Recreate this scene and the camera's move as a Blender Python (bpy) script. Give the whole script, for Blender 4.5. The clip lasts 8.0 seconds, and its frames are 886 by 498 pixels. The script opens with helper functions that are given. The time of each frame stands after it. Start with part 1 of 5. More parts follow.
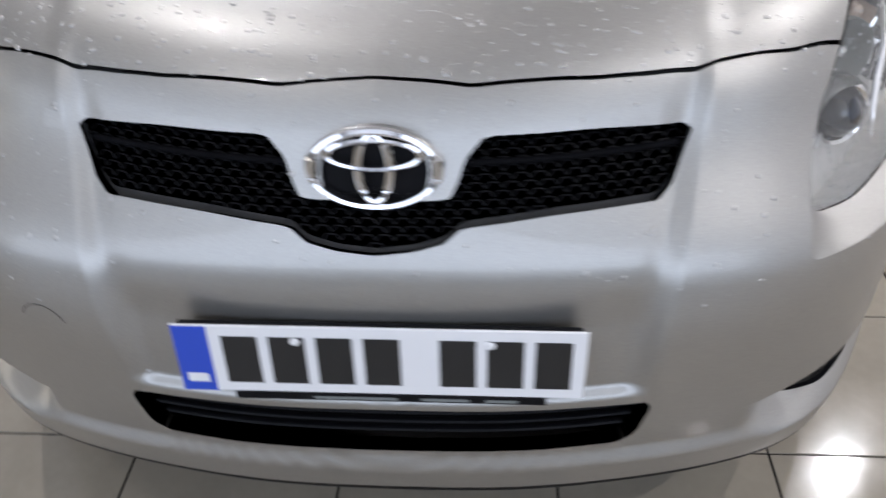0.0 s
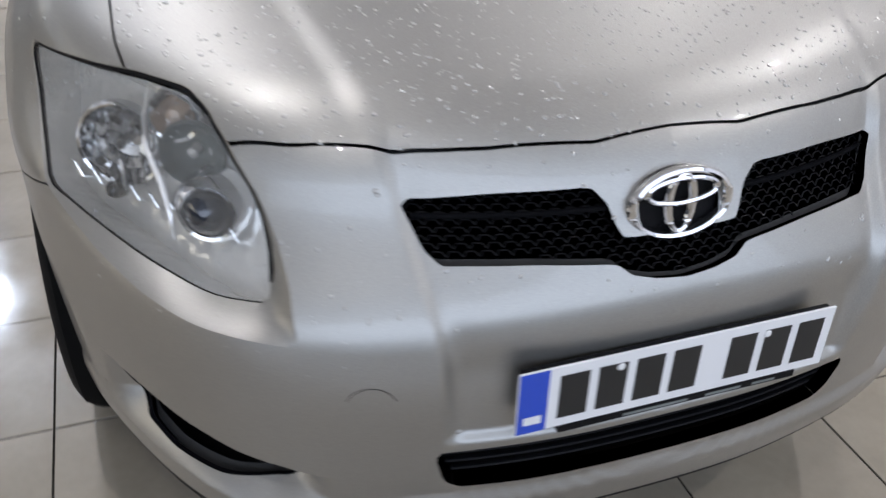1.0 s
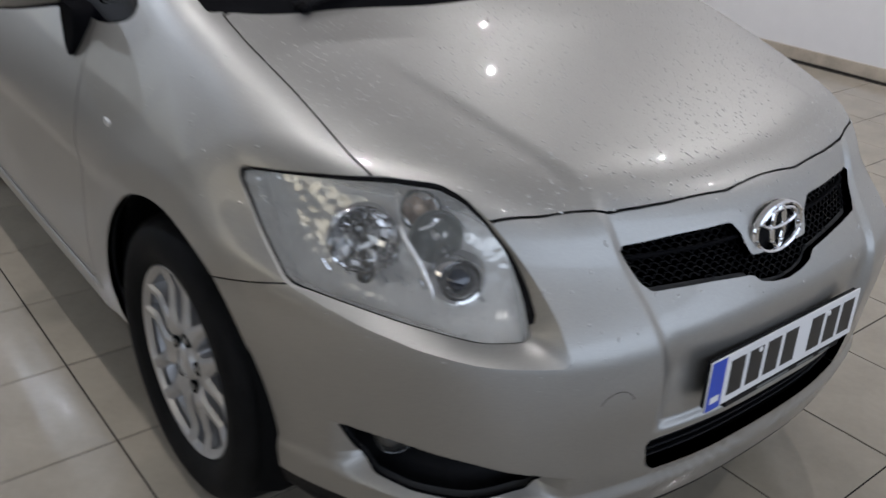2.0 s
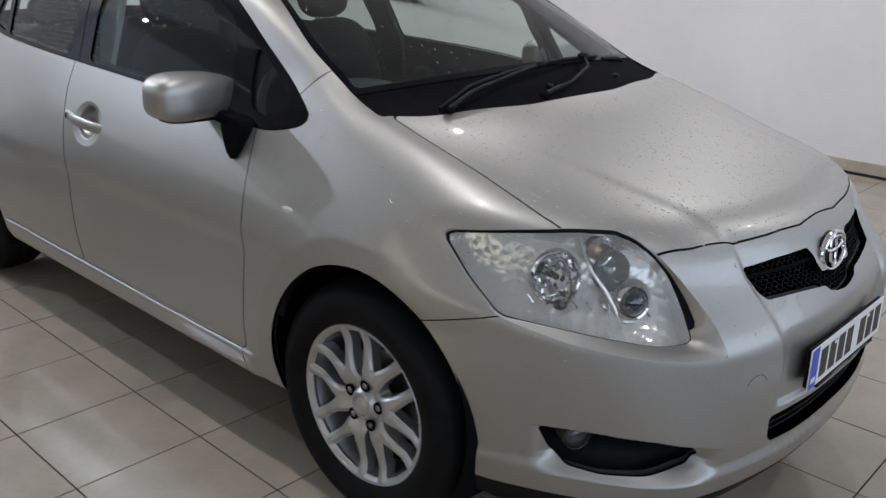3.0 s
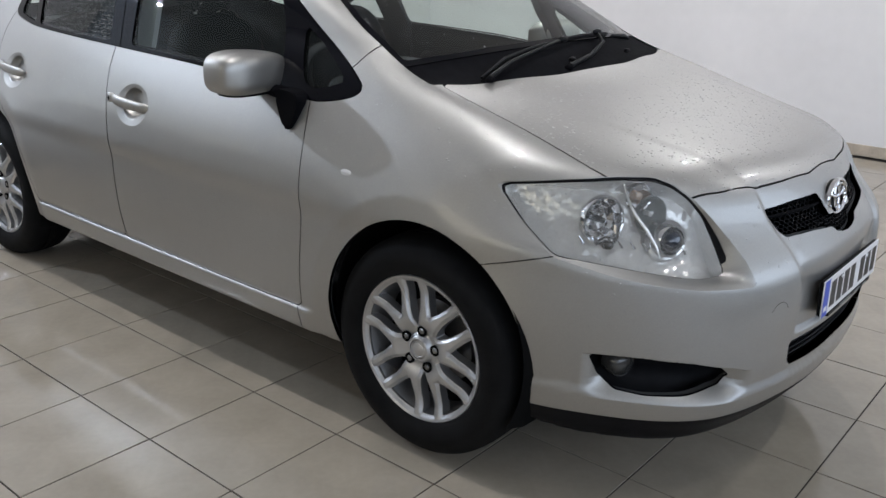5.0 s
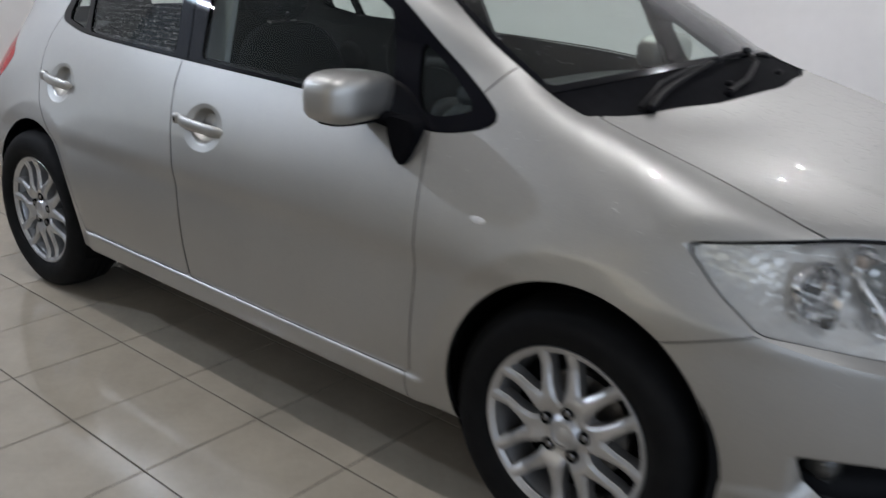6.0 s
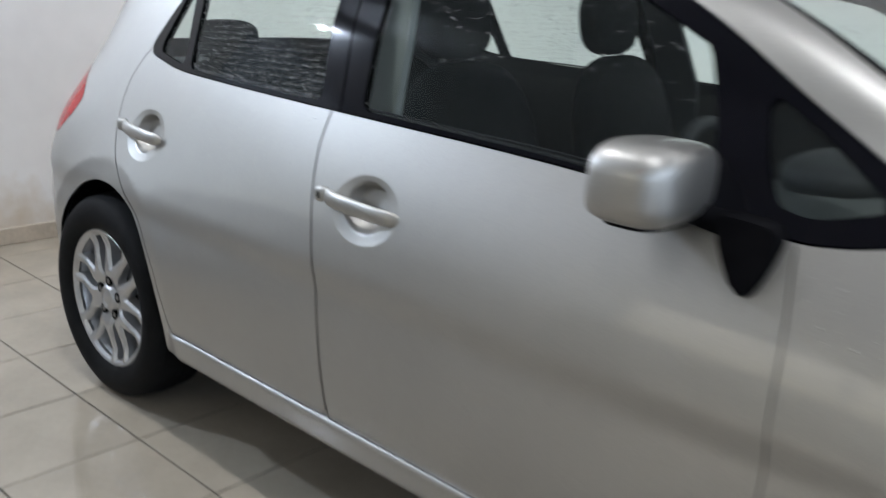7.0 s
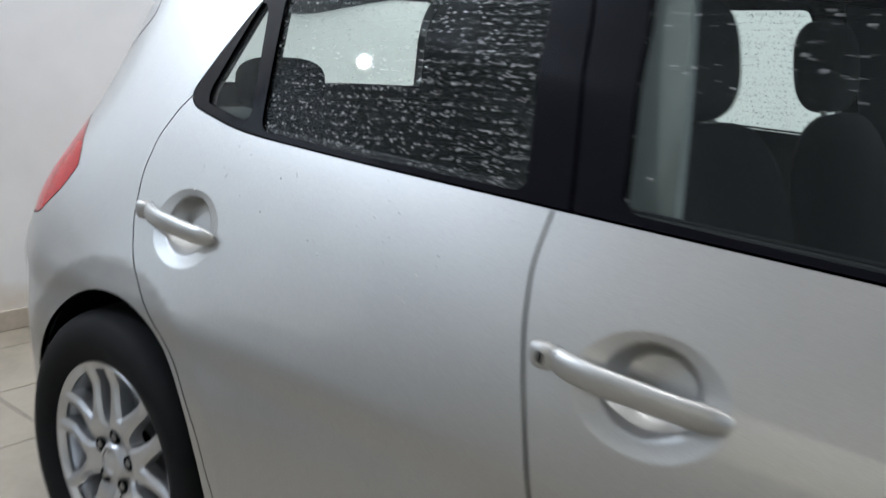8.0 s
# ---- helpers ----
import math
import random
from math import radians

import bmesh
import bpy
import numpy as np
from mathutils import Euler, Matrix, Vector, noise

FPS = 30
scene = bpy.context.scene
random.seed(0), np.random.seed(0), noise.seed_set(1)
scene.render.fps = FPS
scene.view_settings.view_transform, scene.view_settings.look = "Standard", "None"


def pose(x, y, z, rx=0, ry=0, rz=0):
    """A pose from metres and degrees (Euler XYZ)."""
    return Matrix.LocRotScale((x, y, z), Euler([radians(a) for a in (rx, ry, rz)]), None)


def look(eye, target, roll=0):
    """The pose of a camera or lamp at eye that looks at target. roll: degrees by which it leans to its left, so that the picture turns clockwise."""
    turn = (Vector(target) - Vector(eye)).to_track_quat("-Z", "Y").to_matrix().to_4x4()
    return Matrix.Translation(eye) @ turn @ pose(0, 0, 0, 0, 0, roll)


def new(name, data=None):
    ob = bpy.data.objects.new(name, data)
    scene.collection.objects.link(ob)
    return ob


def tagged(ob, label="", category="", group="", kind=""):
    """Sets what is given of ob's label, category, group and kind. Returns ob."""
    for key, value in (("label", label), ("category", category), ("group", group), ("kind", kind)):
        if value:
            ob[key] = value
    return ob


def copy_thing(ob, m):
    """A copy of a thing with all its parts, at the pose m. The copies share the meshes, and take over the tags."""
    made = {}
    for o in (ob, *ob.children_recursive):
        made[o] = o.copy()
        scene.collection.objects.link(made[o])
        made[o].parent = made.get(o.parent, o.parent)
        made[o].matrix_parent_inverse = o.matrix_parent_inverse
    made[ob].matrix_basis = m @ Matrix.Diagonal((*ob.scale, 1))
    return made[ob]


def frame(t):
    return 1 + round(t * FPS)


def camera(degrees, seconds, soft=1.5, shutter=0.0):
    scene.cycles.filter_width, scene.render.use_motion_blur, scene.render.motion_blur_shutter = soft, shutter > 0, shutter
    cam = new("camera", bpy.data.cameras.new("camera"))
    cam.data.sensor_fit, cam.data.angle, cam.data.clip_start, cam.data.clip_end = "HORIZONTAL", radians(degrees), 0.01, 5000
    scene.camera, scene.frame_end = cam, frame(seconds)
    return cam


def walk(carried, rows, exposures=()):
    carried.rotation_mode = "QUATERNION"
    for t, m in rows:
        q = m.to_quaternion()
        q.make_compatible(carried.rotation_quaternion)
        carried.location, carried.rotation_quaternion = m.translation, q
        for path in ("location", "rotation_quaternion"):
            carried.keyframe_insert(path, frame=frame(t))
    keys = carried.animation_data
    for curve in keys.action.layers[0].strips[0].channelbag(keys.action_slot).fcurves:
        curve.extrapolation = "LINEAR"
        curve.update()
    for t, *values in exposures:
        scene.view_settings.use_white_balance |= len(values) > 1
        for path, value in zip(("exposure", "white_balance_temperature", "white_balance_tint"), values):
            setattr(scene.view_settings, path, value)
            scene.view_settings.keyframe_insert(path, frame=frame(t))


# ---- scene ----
cam = camera(53.2, 8.0, soft=1.4, shutter=0.55)
EXPOSURES = [(0, 0.62, 6450, 14), (1, 0.52, 6450, 13), (1.5, 0.26, 6450, 12), (2, 0.04, 6450, 12), (3.5, 0.23, 6450, 11), (4.2, 0.38, 6450, 11), (5.5, 0.34, 6400, 11), (6, 0.17, 6400, 11), (6.5, 0.33, 6350, 10), (7, 0.56, 6300, 9), (8, 0.60, 6250, 8)]
PATH = [
    (0, (1.691, 0.134, 1.326), (0.089, 0.025, 0.123), -1.45),
    (0.5, (1.689, -0.272, 1.347), (0.089, -0.025, 0.174), 0.75),
    (0.9, (1.685, -0.565, 1.386), (0.117, -0.063, 0.25), 1.68),
    (1.4, (1.649, -0.981, 1.409), (0.172, -0.097, 0.39), 3.5),
    (1.8, (1.623, -1.297, 1.433), (0.216, -0.214, 0.512), 3.62),
    (2.1, (1.614, -1.539, 1.49), (0.247, -0.375, 0.62), 2.96),
    (2.2, (1.605, -1.634, 1.495), (0.243, -0.43, 0.658), 2.88),
    (3.3, (1.532, -2.332, 1.525), (0.278, -0.913, 0.88), 1.85),
    (3.5, (1.54, -2.351, 1.507), (0.28, -0.933, 0.876), 1.6),
    (4, (1.566, -2.47, 1.475), (0.327, -1.034, 0.843), 0.9),
    (4.2, (1.585, -2.489, 1.449), (0.341, -1.054, 0.822), 0.6),
    (5.3, (1.451, -2.622, 1.479), (0.263, -1.162, 0.804), 1.6),
    (5.5, (1.366, -2.585, 1.469), (0.167, -1.132, 0.798), 1.6),
    (6, (0.967, -2.466, 1.454), (-0.247, -1.02, 0.794), 2.0),
    (6.5, (0.508, -2.34, 1.402), (-0.725, -0.89, 0.789), 3.1),
    (7, (-0.029, -2.117, 1.338), (-1.31, -0.689, 0.772), 3.0),
    (7.5, (-0.493, -1.897, 1.287), (-1.834, -0.501, 0.782), 2.7),
    (8, (-0.978, -1.792, 1.27), (-2.186, -0.267, 0.806), 3.8),
]
walk(cam, [(t, look(eye, target, roll)) for t, eye, target, roll in PATH], EXPOSURES)

# ---------------------------------------------------------------- light
world = bpy.data.worlds.new("world")
world.use_nodes = True
scene.world = world
sky = world.node_tree.nodes.new("ShaderNodeTexSky")
sky.sky_type, sky.sun_disc, sky.sun_elevation, sky.sun_rotation = "NISHITA", False, radians(35), radians(200)
sky.dust_density = 4.0
world.node_tree.links.new(sky.outputs[0], world.node_tree.nodes["Background"].inputs[0])
world.node_tree.nodes["Background"].inputs[1].default_value = 0.075
CEILING = 3.1
LAMP_WATTS, LAMP_COLOUR = 12.5, (0.98, 0.98, 1.01)
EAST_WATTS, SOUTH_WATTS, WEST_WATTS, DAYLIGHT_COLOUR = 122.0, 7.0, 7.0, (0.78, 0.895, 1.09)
WALL_LAMP_WATTS = 32.0
LAMP_ROWS, LAMP_COLUMNS = (-1.08, 2.3), (-3.9, -2.0, -0.1, 1.8)
ROOM = (-4.46, 4.8, -8.2, 4.38)          # x from, x to, y from, y to


# ---------------------------------------------------------------- materials
def material(name, color, rough=0.5, metal=0.0, coat=0.0, coat_rough=0.03, spec=0.5):
    m = bpy.data.materials.new(name)
    m.use_nodes = True
    b = m.node_tree.nodes["Principled BSDF"]
    b.inputs["Base Color"].default_value = (*color, 1)
    b.inputs["Roughness"].default_value = rough
    b.inputs["Metallic"].default_value = metal
    b.inputs["Coat Weight"].default_value = coat
    b.inputs["Coat Roughness"].default_value = coat_rough
    b.inputs["Specular IOR Level"].default_value = spec
    return m


def grain(m, scale, low, high, bump=0.0, bump_scale=None, detail=6, object_space=True, rough=None):
    """Two-scale variation of the base colour, with fine relief."""
    nt = m.node_tree
    b = nt.nodes["Principled BSDF"]
    base = b.inputs["Base Color"].default_value[:3]
    tc = nt.nodes.new("ShaderNodeTexCoord")
    n1 = nt.nodes.new("ShaderNodeTexNoise")
    n1.inputs["Scale"].default_value = scale
    n1.inputs["Detail"].default_value = detail
    n2 = nt.nodes.new("ShaderNodeTexNoise")
    n2.inputs["Scale"].default_value = scale * 9
    n2.inputs["Detail"].default_value = 4
    nt.links.new(tc.outputs["Object"], n1.inputs["Vector"])
    nt.links.new(tc.outputs["Object"], n2.inputs["Vector"])
    mix = nt.nodes.new("ShaderNodeMath")
    mix.operation = "MULTIPLY_ADD"
    nt.links.new(n2.outputs["Fac"], mix.inputs[0])
    mix.inputs[1].default_value = 0.35
    nt.links.new(n1.outputs["Fac"], mix.inputs[2])
    ramp = nt.nodes.new("ShaderNodeValToRGB")
    ramp.color_ramp.elements[0].position = 0.45
    ramp.color_ramp.elements[1].position = 0.9
    ramp.color_ramp.elements[0].color = (*[c * low for c in base], 1)
    ramp.color_ramp.elements[1].color = (*[min(1, c * high) for c in base], 1)
    nt.links.new(mix.outputs[0], ramp.inputs[0])
    nt.links.new(ramp.outputs[0], b.inputs["Base Color"])
    if rough:
        rr = nt.nodes.new("ShaderNodeMapRange")
        rr.inputs[1].default_value, rr.inputs[2].default_value = 0.4, 0.95
        rr.inputs[3].default_value, rr.inputs[4].default_value = rough
        nt.links.new(mix.outputs[0], rr.inputs[0])
        nt.links.new(rr.outputs[0], b.inputs["Roughness"])
    if bump:
        n3 = nt.nodes.new("ShaderNodeTexNoise")
        n3.inputs["Scale"].default_value = bump_scale or scale * 20
        n3.inputs["Detail"].default_value = 4
        nt.links.new(tc.outputs["Object"], n3.inputs["Vector"])
        bp = nt.nodes.new("ShaderNodeBump")
        bp.inputs["Strength"].default_value = bump
        bp.inputs["Distance"].default_value = 0.002
        nt.links.new(n3.outputs["Fac"], bp.inputs["Height"])
        nt.links.new(bp.outputs[0], b.inputs["Normal"])
    return m


def glass(name, tint, rough=0.0, gloss=1.0, ior=1.5):
    """A thin pane: tinted see-through with a sharp Fresnel gloss."""
    m = bpy.data.materials.new(name)
    m.use_nodes = True
    nt = m.node_tree
    nt.nodes.remove(nt.nodes["Principled BSDF"])
    out = nt.nodes["Material Output"]
    tr = nt.nodes.new("ShaderNodeBsdfTransparent")
    tr.inputs[0].default_value = (*tint, 1)
    gl = nt.nodes.new("ShaderNodeBsdfGlossy")
    gl.inputs["Color"].default_value = (gloss, gloss, gloss, 1)
    gl.inputs["Roughness"].default_value = rough
    fr = nt.nodes.new("ShaderNodeFresnel")
    fr.inputs[0].default_value = ior
    mx = nt.nodes.new("ShaderNodeMixShader")
    nt.links.new(fr.outputs[0], mx.inputs[0])
    nt.links.new(tr.outputs[0], mx.inputs[1])
    nt.links.new(gl.outputs[0], mx.inputs[2])
    nt.links.new(mx.outputs[0], out.inputs[0])
    return m


PAINT = grain(material("silver_paint", (0.41, 0.402, 0.378), 0.47, 0.92, 0.55, 0.03), 2.0, 0.97, 1.03)
# the metal flake of the lacquer: a very fine light and dark speckle
_nt = PAINT.node_tree
_bsdf = _nt.nodes["Principled BSDF"]
_tc, _nz, _range, _mix = _nt.nodes.new("ShaderNodeTexCoord"), _nt.nodes.new("ShaderNodeTexNoise"), _nt.nodes.new("ShaderNodeMapRange"), _nt.nodes.new("ShaderNodeVectorMath")
_nz.inputs["Scale"].default_value, _nz.inputs["Detail"].default_value = 650.0, 2.0
_range.inputs[1].default_value, _range.inputs[2].default_value, _range.inputs[3].default_value, _range.inputs[4].default_value = 0.3, 0.7, 0.90, 1.10
_mix.operation = "MULTIPLY"
_nt.links.new(_tc.outputs["Object"], _nz.inputs["Vector"])
_nt.links.new(_nz.outputs["Fac"], _range.inputs[0])
_nt.links.new(_bsdf.inputs["Base Color"].links[0].from_socket, _mix.inputs[0])
_nt.links.new(_range.outputs[0], _mix.inputs[1])
_nt.links.new(_mix.outputs[0], _bsdf.inputs["Base Color"])
BLACK = grain(material("black_plastic", (0.005, 0.005, 0.006), 0.5, 0, 0, 0.03, 0.12), 30, 0.8, 1.4, 0.15, 900)
MATT_BLACK = grain(material("matt_black_plastic", (0.005, 0.005, 0.006), 0.75, 0, 0, 0.03, 0.03), 30, 0.8, 1.4, 0.15, 900)
GLOSS_BLACK = material("gloss_black_trim", (0.002, 0.002, 0.004), 0.10, 0, 0.0, 0.10, 0.2)
GRILLE_BLACK = material("grille_black", (0.004, 0.004, 0.005), 0.45, 0, 0, 0.03, 0.12)
RUBBER = grain(material("tyre_rubber", (0.006, 0.006, 0.006), 0.75, 0, 0, 0.03, 0.12), 14, 0.7, 1.5, 0.3, 260)
ALLOY = grain(material("alloy_wheel", (0.52, 0.52, 0.52), 0.38, 0.85, 0.4, 0.12), 12, 0.9, 1.05)
CHROME = material("chrome", (0.85, 0.85, 0.86), 0.07, 1.0)
INNER = material("inner_body", (0.05, 0.05, 0.05), 0.8, 0, 0, 0.03, 0.1)
DARK = material("dark_liner_and_shade", (0.004, 0.004, 0.004), 0.95, 0, 0, 0.03, 0.1)
STEEL = grain(material("brake_steel", (0.25, 0.24, 0.23), 0.4, 0.9), 20, 0.7, 1.2)
DASH = grain(material("dashboard_grey", (0.06, 0.065, 0.062), 0.7, 0, 0, 0.03, 0.3), 30, 0.85, 1.2, 0.2, 500)
CLOTH = grain(material("seat_cloth", (0.009, 0.010, 0.0105), 0.95, 0, 0, 0.03, 0.08), 40, 0.7, 1.4, 0.15, 300)
TRIM = grain(material("interior_trim", (0.018, 0.020, 0.021), 0.7, 0, 0, 0.03, 0.3), 30, 0.85, 1.2, 0.2, 500)
GREY_TRIM = grain(material("grey_pillar_trim", (0.17, 0.185, 0.18), 0.6), 30, 0.9, 1.1)
WINDOW = glass("window_glass", (0.86, 0.93, 0.90), 0.0, 1.0, 1.23)
# a faint pale haze over the side windows lifts their darks like veiling flare
_nt = WINDOW.node_tree
_haze, _add, _out = _nt.nodes.new("ShaderNodeBsdfDiffuse"), _nt.nodes.new("ShaderNodeMixShader"), _nt.nodes["Material Output"]
_haze.inputs[0].default_value, _add.inputs[0].default_value = (0.70, 0.80, 0.79, 1), 0.010
_nt.links.new(_out.inputs[0].links[0].from_socket, _add.inputs[1])
_nt.links.new(_haze.outputs[0], _add.inputs[2])
_nt.links.new(_add.outputs[0], _out.inputs[0])
SCREEN = glass("windscreen_glass", (0.84, 0.90, 0.87))
LENS = glass("headlamp_lens", (0.95, 0.95, 0.93), 0.06, 1.0, 1.5)
# a faint milky haze put in to brighten the lamp, and a rippled wet surface
_nt = LENS.node_tree
_haze, _add, _out = _nt.nodes.new("ShaderNodeBsdfDiffuse"), _nt.nodes.new("ShaderNodeMixShader"), _nt.nodes["Material Output"]
_haze.inputs[0].default_value, _add.inputs[0].default_value = (0.84, 0.82, 0.78, 1), 0.06
_nt.links.new(_out.inputs[0].links[0].from_socket, _add.inputs[1])
_nt.links.new(_haze.outputs[0], _add.inputs[2])
_nt.links.new(_add.outputs[0], _out.inputs[0])
_wave, _bump = _nt.nodes.new("ShaderNodeTexNoise"), _nt.nodes.new("ShaderNodeBump")
_wave.inputs["Scale"].default_value, _bump.inputs["Strength"].default_value, _bump.inputs["Distance"].default_value = 130.0, 1.0, 0.003
_nt.links.new(_wave.outputs["Fac"], _bump.inputs["Height"])
for _n in _nt.nodes:
    if _n.type == "BSDF_GLOSSY":
        _nt.links.new(_bump.outputs[0], _n.inputs["Normal"])
RED = grain(material("red_tail_lens", (0.36, 0.008, 0.010), 0.25, 0, 0.5, 0.04, 0.3), 60, 0.8, 1.1)
WHITE = material("plate_white", (0.80, 0.80, 0.80), 0.35)
BLUE = material("plate_blue", (0.02, 0.07, 0.50), 0.35)
INK = material("black_ink", (0.012, 0.012, 0.012), 0.4)
# opaque silver: the paint and light seen through clear drops, put into the colour
BEAD = material("silver_water_beads", (0.455, 0.447, 0.428), 0.38, 0.68, 1.0, 0.02)
WATER = glass("water_drops", (0.99, 0.99, 0.99), 0.05, 1.0, 1.7)
# a pale diffuse share stands in for bright glints in the drops
_nt = WATER.node_tree
_haze, _add, _out = _nt.nodes.new("ShaderNodeBsdfDiffuse"), _nt.nodes.new("ShaderNodeMixShader"), _nt.nodes["Material Output"]
_haze.inputs[0].default_value, _add.inputs[0].default_value = (0.87, 0.89, 0.89, 1), 0.32
_nt.links.new(_out.inputs[0].links[0].from_socket, _add.inputs[1])
_nt.links.new(_haze.outputs[0], _add.inputs[2])
_nt.links.new(_add.outputs[0], _out.inputs[0])
PAVING = grain(material("outside_paving", (0.28, 0.27, 0.26), 0.8), 3.0, 0.8, 1.2)
SHOP_GLASS = glass("shop_window_glass", (0.95, 0.97, 0.96))
FRAME_METAL = grain(material("window_frame_metal", (0.30, 0.30, 0.31), 0.4, 0.7), 8, 0.9, 1.1)
CLEAR = material("clear_plastic", (0.75, 0.75, 0.74), 0.1, 0.3, 1.0, 0.02)
SMOKE = material("smoked_lamp", (0.05, 0.05, 0.047), 0.25, 0.1, 0.6, 0.1)
AMBER = material("amber_bulb", (0.60, 0.46, 0.36), 0.2, 0.0, 1.0, 0.02)
PROJECTOR = material("projector_glass", (0.03, 0.035, 0.045), 0.04, 0.2, 1.0, 0.01)
LAMP_SILVER = grain(material("lamp_silver", (0.94, 0.93, 0.91), 0.13, 0.38), 25, 0.9, 1.05)
_nt = LAMP_SILVER.node_tree
_tc, _cell, _bump = _nt.nodes.new("ShaderNodeTexCoord"), _nt.nodes.new("ShaderNodeTexVoronoi"), _nt.nodes.new("ShaderNodeBump")
_cell.inputs["Scale"].default_value, _bump.inputs["Strength"].default_value, _bump.inputs["Distance"].default_value = 48.0, 0.36, 0.005
_nt.links.new(_tc.outputs["Object"], _cell.inputs["Vector"])
_nt.links.new(_cell.outputs["Distance"], _bump.inputs["Height"])
_nt.links.new(_bump.outputs[0], _nt.nodes["Principled BSDF"].inputs["Normal"])
WALL = grain(material("white_wall_paint", (0.78, 0.77, 0.765), 0.75), 1.3, 0.95, 1.03, 0.1, 120)
CEIL = grain(material("ceiling_paint", (0.80, 0.80, 0.80), 0.8), 2.0, 0.97, 1.02)
STAINED = grain(material("scuffed_wall_paint", (0.78, 0.765, 0.745), 0.75), 0.9, 0.9, 1.04, 0.1, 120)
# tan damp stains that have risen from the floor in patches
_nt = STAINED.node_tree
_bsdf = _nt.nodes["Principled BSDF"]
_tc, _sep, _nz = _nt.nodes.new("ShaderNodeTexCoord"), _nt.nodes.new("ShaderNodeSeparateXYZ"), _nt.nodes.new("ShaderNodeTexNoise")
_rise, _sum, _mask, _mix = _nt.nodes.new("ShaderNodeMapRange"), _nt.nodes.new("ShaderNodeMath"), _nt.nodes.new("ShaderNodeMapRange"), _nt.nodes.new("ShaderNodeMix")
_nz.inputs["Scale"].default_value, _nz.inputs["Detail"].default_value = 3.2, 7
_nt.links.new(_tc.outputs["Object"], _sep.inputs[0])
_nt.links.new(_tc.outputs["Object"], _nz.inputs["Vector"])
_nt.links.new(_sep.outputs[2], _rise.inputs[0])
_rise.inputs[1].default_value, _rise.inputs[2].default_value, _rise.inputs[3].default_value, _rise.inputs[4].default_value = 0.1, 0.62, 0.16, -0.3
_sum.operation = "ADD"
_nt.links.new(_nz.outputs["Fac"], _sum.inputs[0])
_nt.links.new(_rise.outputs[0], _sum.inputs[1])
_nt.links.new(_sum.outputs[0], _mask.inputs[0])
_mask.inputs[1].default_value, _mask.inputs[2].default_value, _mask.inputs[4].default_value = 0.50, 0.74, 0.75
_mix.data_type = "RGBA"
_nt.links.new(_mask.outputs[0], _mix.inputs[0])
_nt.links.new(_bsdf.inputs["Base Color"].links[0].from_socket, _mix.inputs[6])
_mix.inputs[7].default_value = (0.52, 0.42, 0.29, 1)
_nt.links.new(_mix.outputs[2], _bsdf.inputs["Base Color"])
DARK_PANEL_PAINT = grain(material("dark_panel_paint", (0.09, 0.09, 0.088), 0.6), 1.6, 0.85, 1.1)
# the unseen east and south walls, darkened to dim what the bodywork reflects
EAST = grain(material("unseen_dark_wall", (0.13, 0.13, 0.13), 0.8), 1.3, 0.9, 1.08)
SKIRT = grain(material("stone_skirting", (0.50, 0.43, 0.34), 0.4), 6, 0.75, 1.15)
TILE = grain(material("floor_tile", (0.34, 0.298, 0.234), 0.10, 0, 0, 0.03, 0.75), 5.0, 0.86, 1.07, 0.0, None, 5, True, (0.05, 0.15))
GROUT = grain(material("grout", (0.02, 0.018, 0.016), 0.9, 0, 0, 0.03, 0.1), 30, 0.6, 1.5)
GLOW = bpy.data.materials.new("lamp_glow")
GLOW.use_nodes = True
GLOW.node_tree.nodes["Principled BSDF"].inputs["Emission Color"].default_value = (1, 0.97, 0.92, 1)
GLOW.node_tree.nodes["Principled BSDF"].inputs["Emission Strength"].default_value = 40.0


# ---------------------------------------------------------------- mesh helpers
def link_mesh(name, verts, faces, mat, parent=None, label="", smooth=True, normals=None):
    me = bpy.data.meshes.new(name)
    me.from_pydata([tuple(v) for v in verts], [], [tuple(int(i) for i in f) for f in faces])
    me.materials.append(mat)
    if smooth:
        me.shade_smooth()
    if normals is not None:
        me.normals_split_custom_set_from_vertices([tuple(n) for n in normals])
    ob = new(name, me)
    if parent is not None:
        ob.parent = parent
    if label:
        tagged(ob, label)
    return ob


def part(name, bm, mat, parent, label="", smooth=40):
    """Links a bmesh as one mesh object under a thing or a part."""
    me = bpy.data.meshes.new(name)
    bmesh.ops.recalc_face_normals(bm, faces=bm.faces)
    bm.to_mesh(me)
    bm.free()
    me.materials.append(mat)
    if smooth:
        me.shade_smooth()
        me.set_sharp_from_angle(angle=radians(smooth))
    ob = new(name, me)
    if parent is not None:
        ob.parent = parent
    if label:
        tagged(ob, label)
    return ob


def thing(name, at, label, category, group="", kind=""):
    ob = new(name)
    ob.empty_display_size = 0.1
    ob.location = at
    return tagged(ob, label, category, group, kind)


def box(bm, x0, x1, y0, y1, z0, z1, bevel=0.0, seg=2):
    m = Matrix.Translation(((x0 + x1) / 2, (y0 + y1) / 2, (z0 + z1) / 2)) @ Matrix.Diagonal((x1 - x0, y1 - y0, z1 - z0, 1))
    got = bmesh.ops.create_cube(bm, size=1, matrix=m)
    if bevel:
        edges = list({e for v in got["verts"] for e in v.link_edges})
        bmesh.ops.bevel(bm, geom=edges, offset=bevel, segments=seg, profile=0.5, affect="EDGES")
    return bm


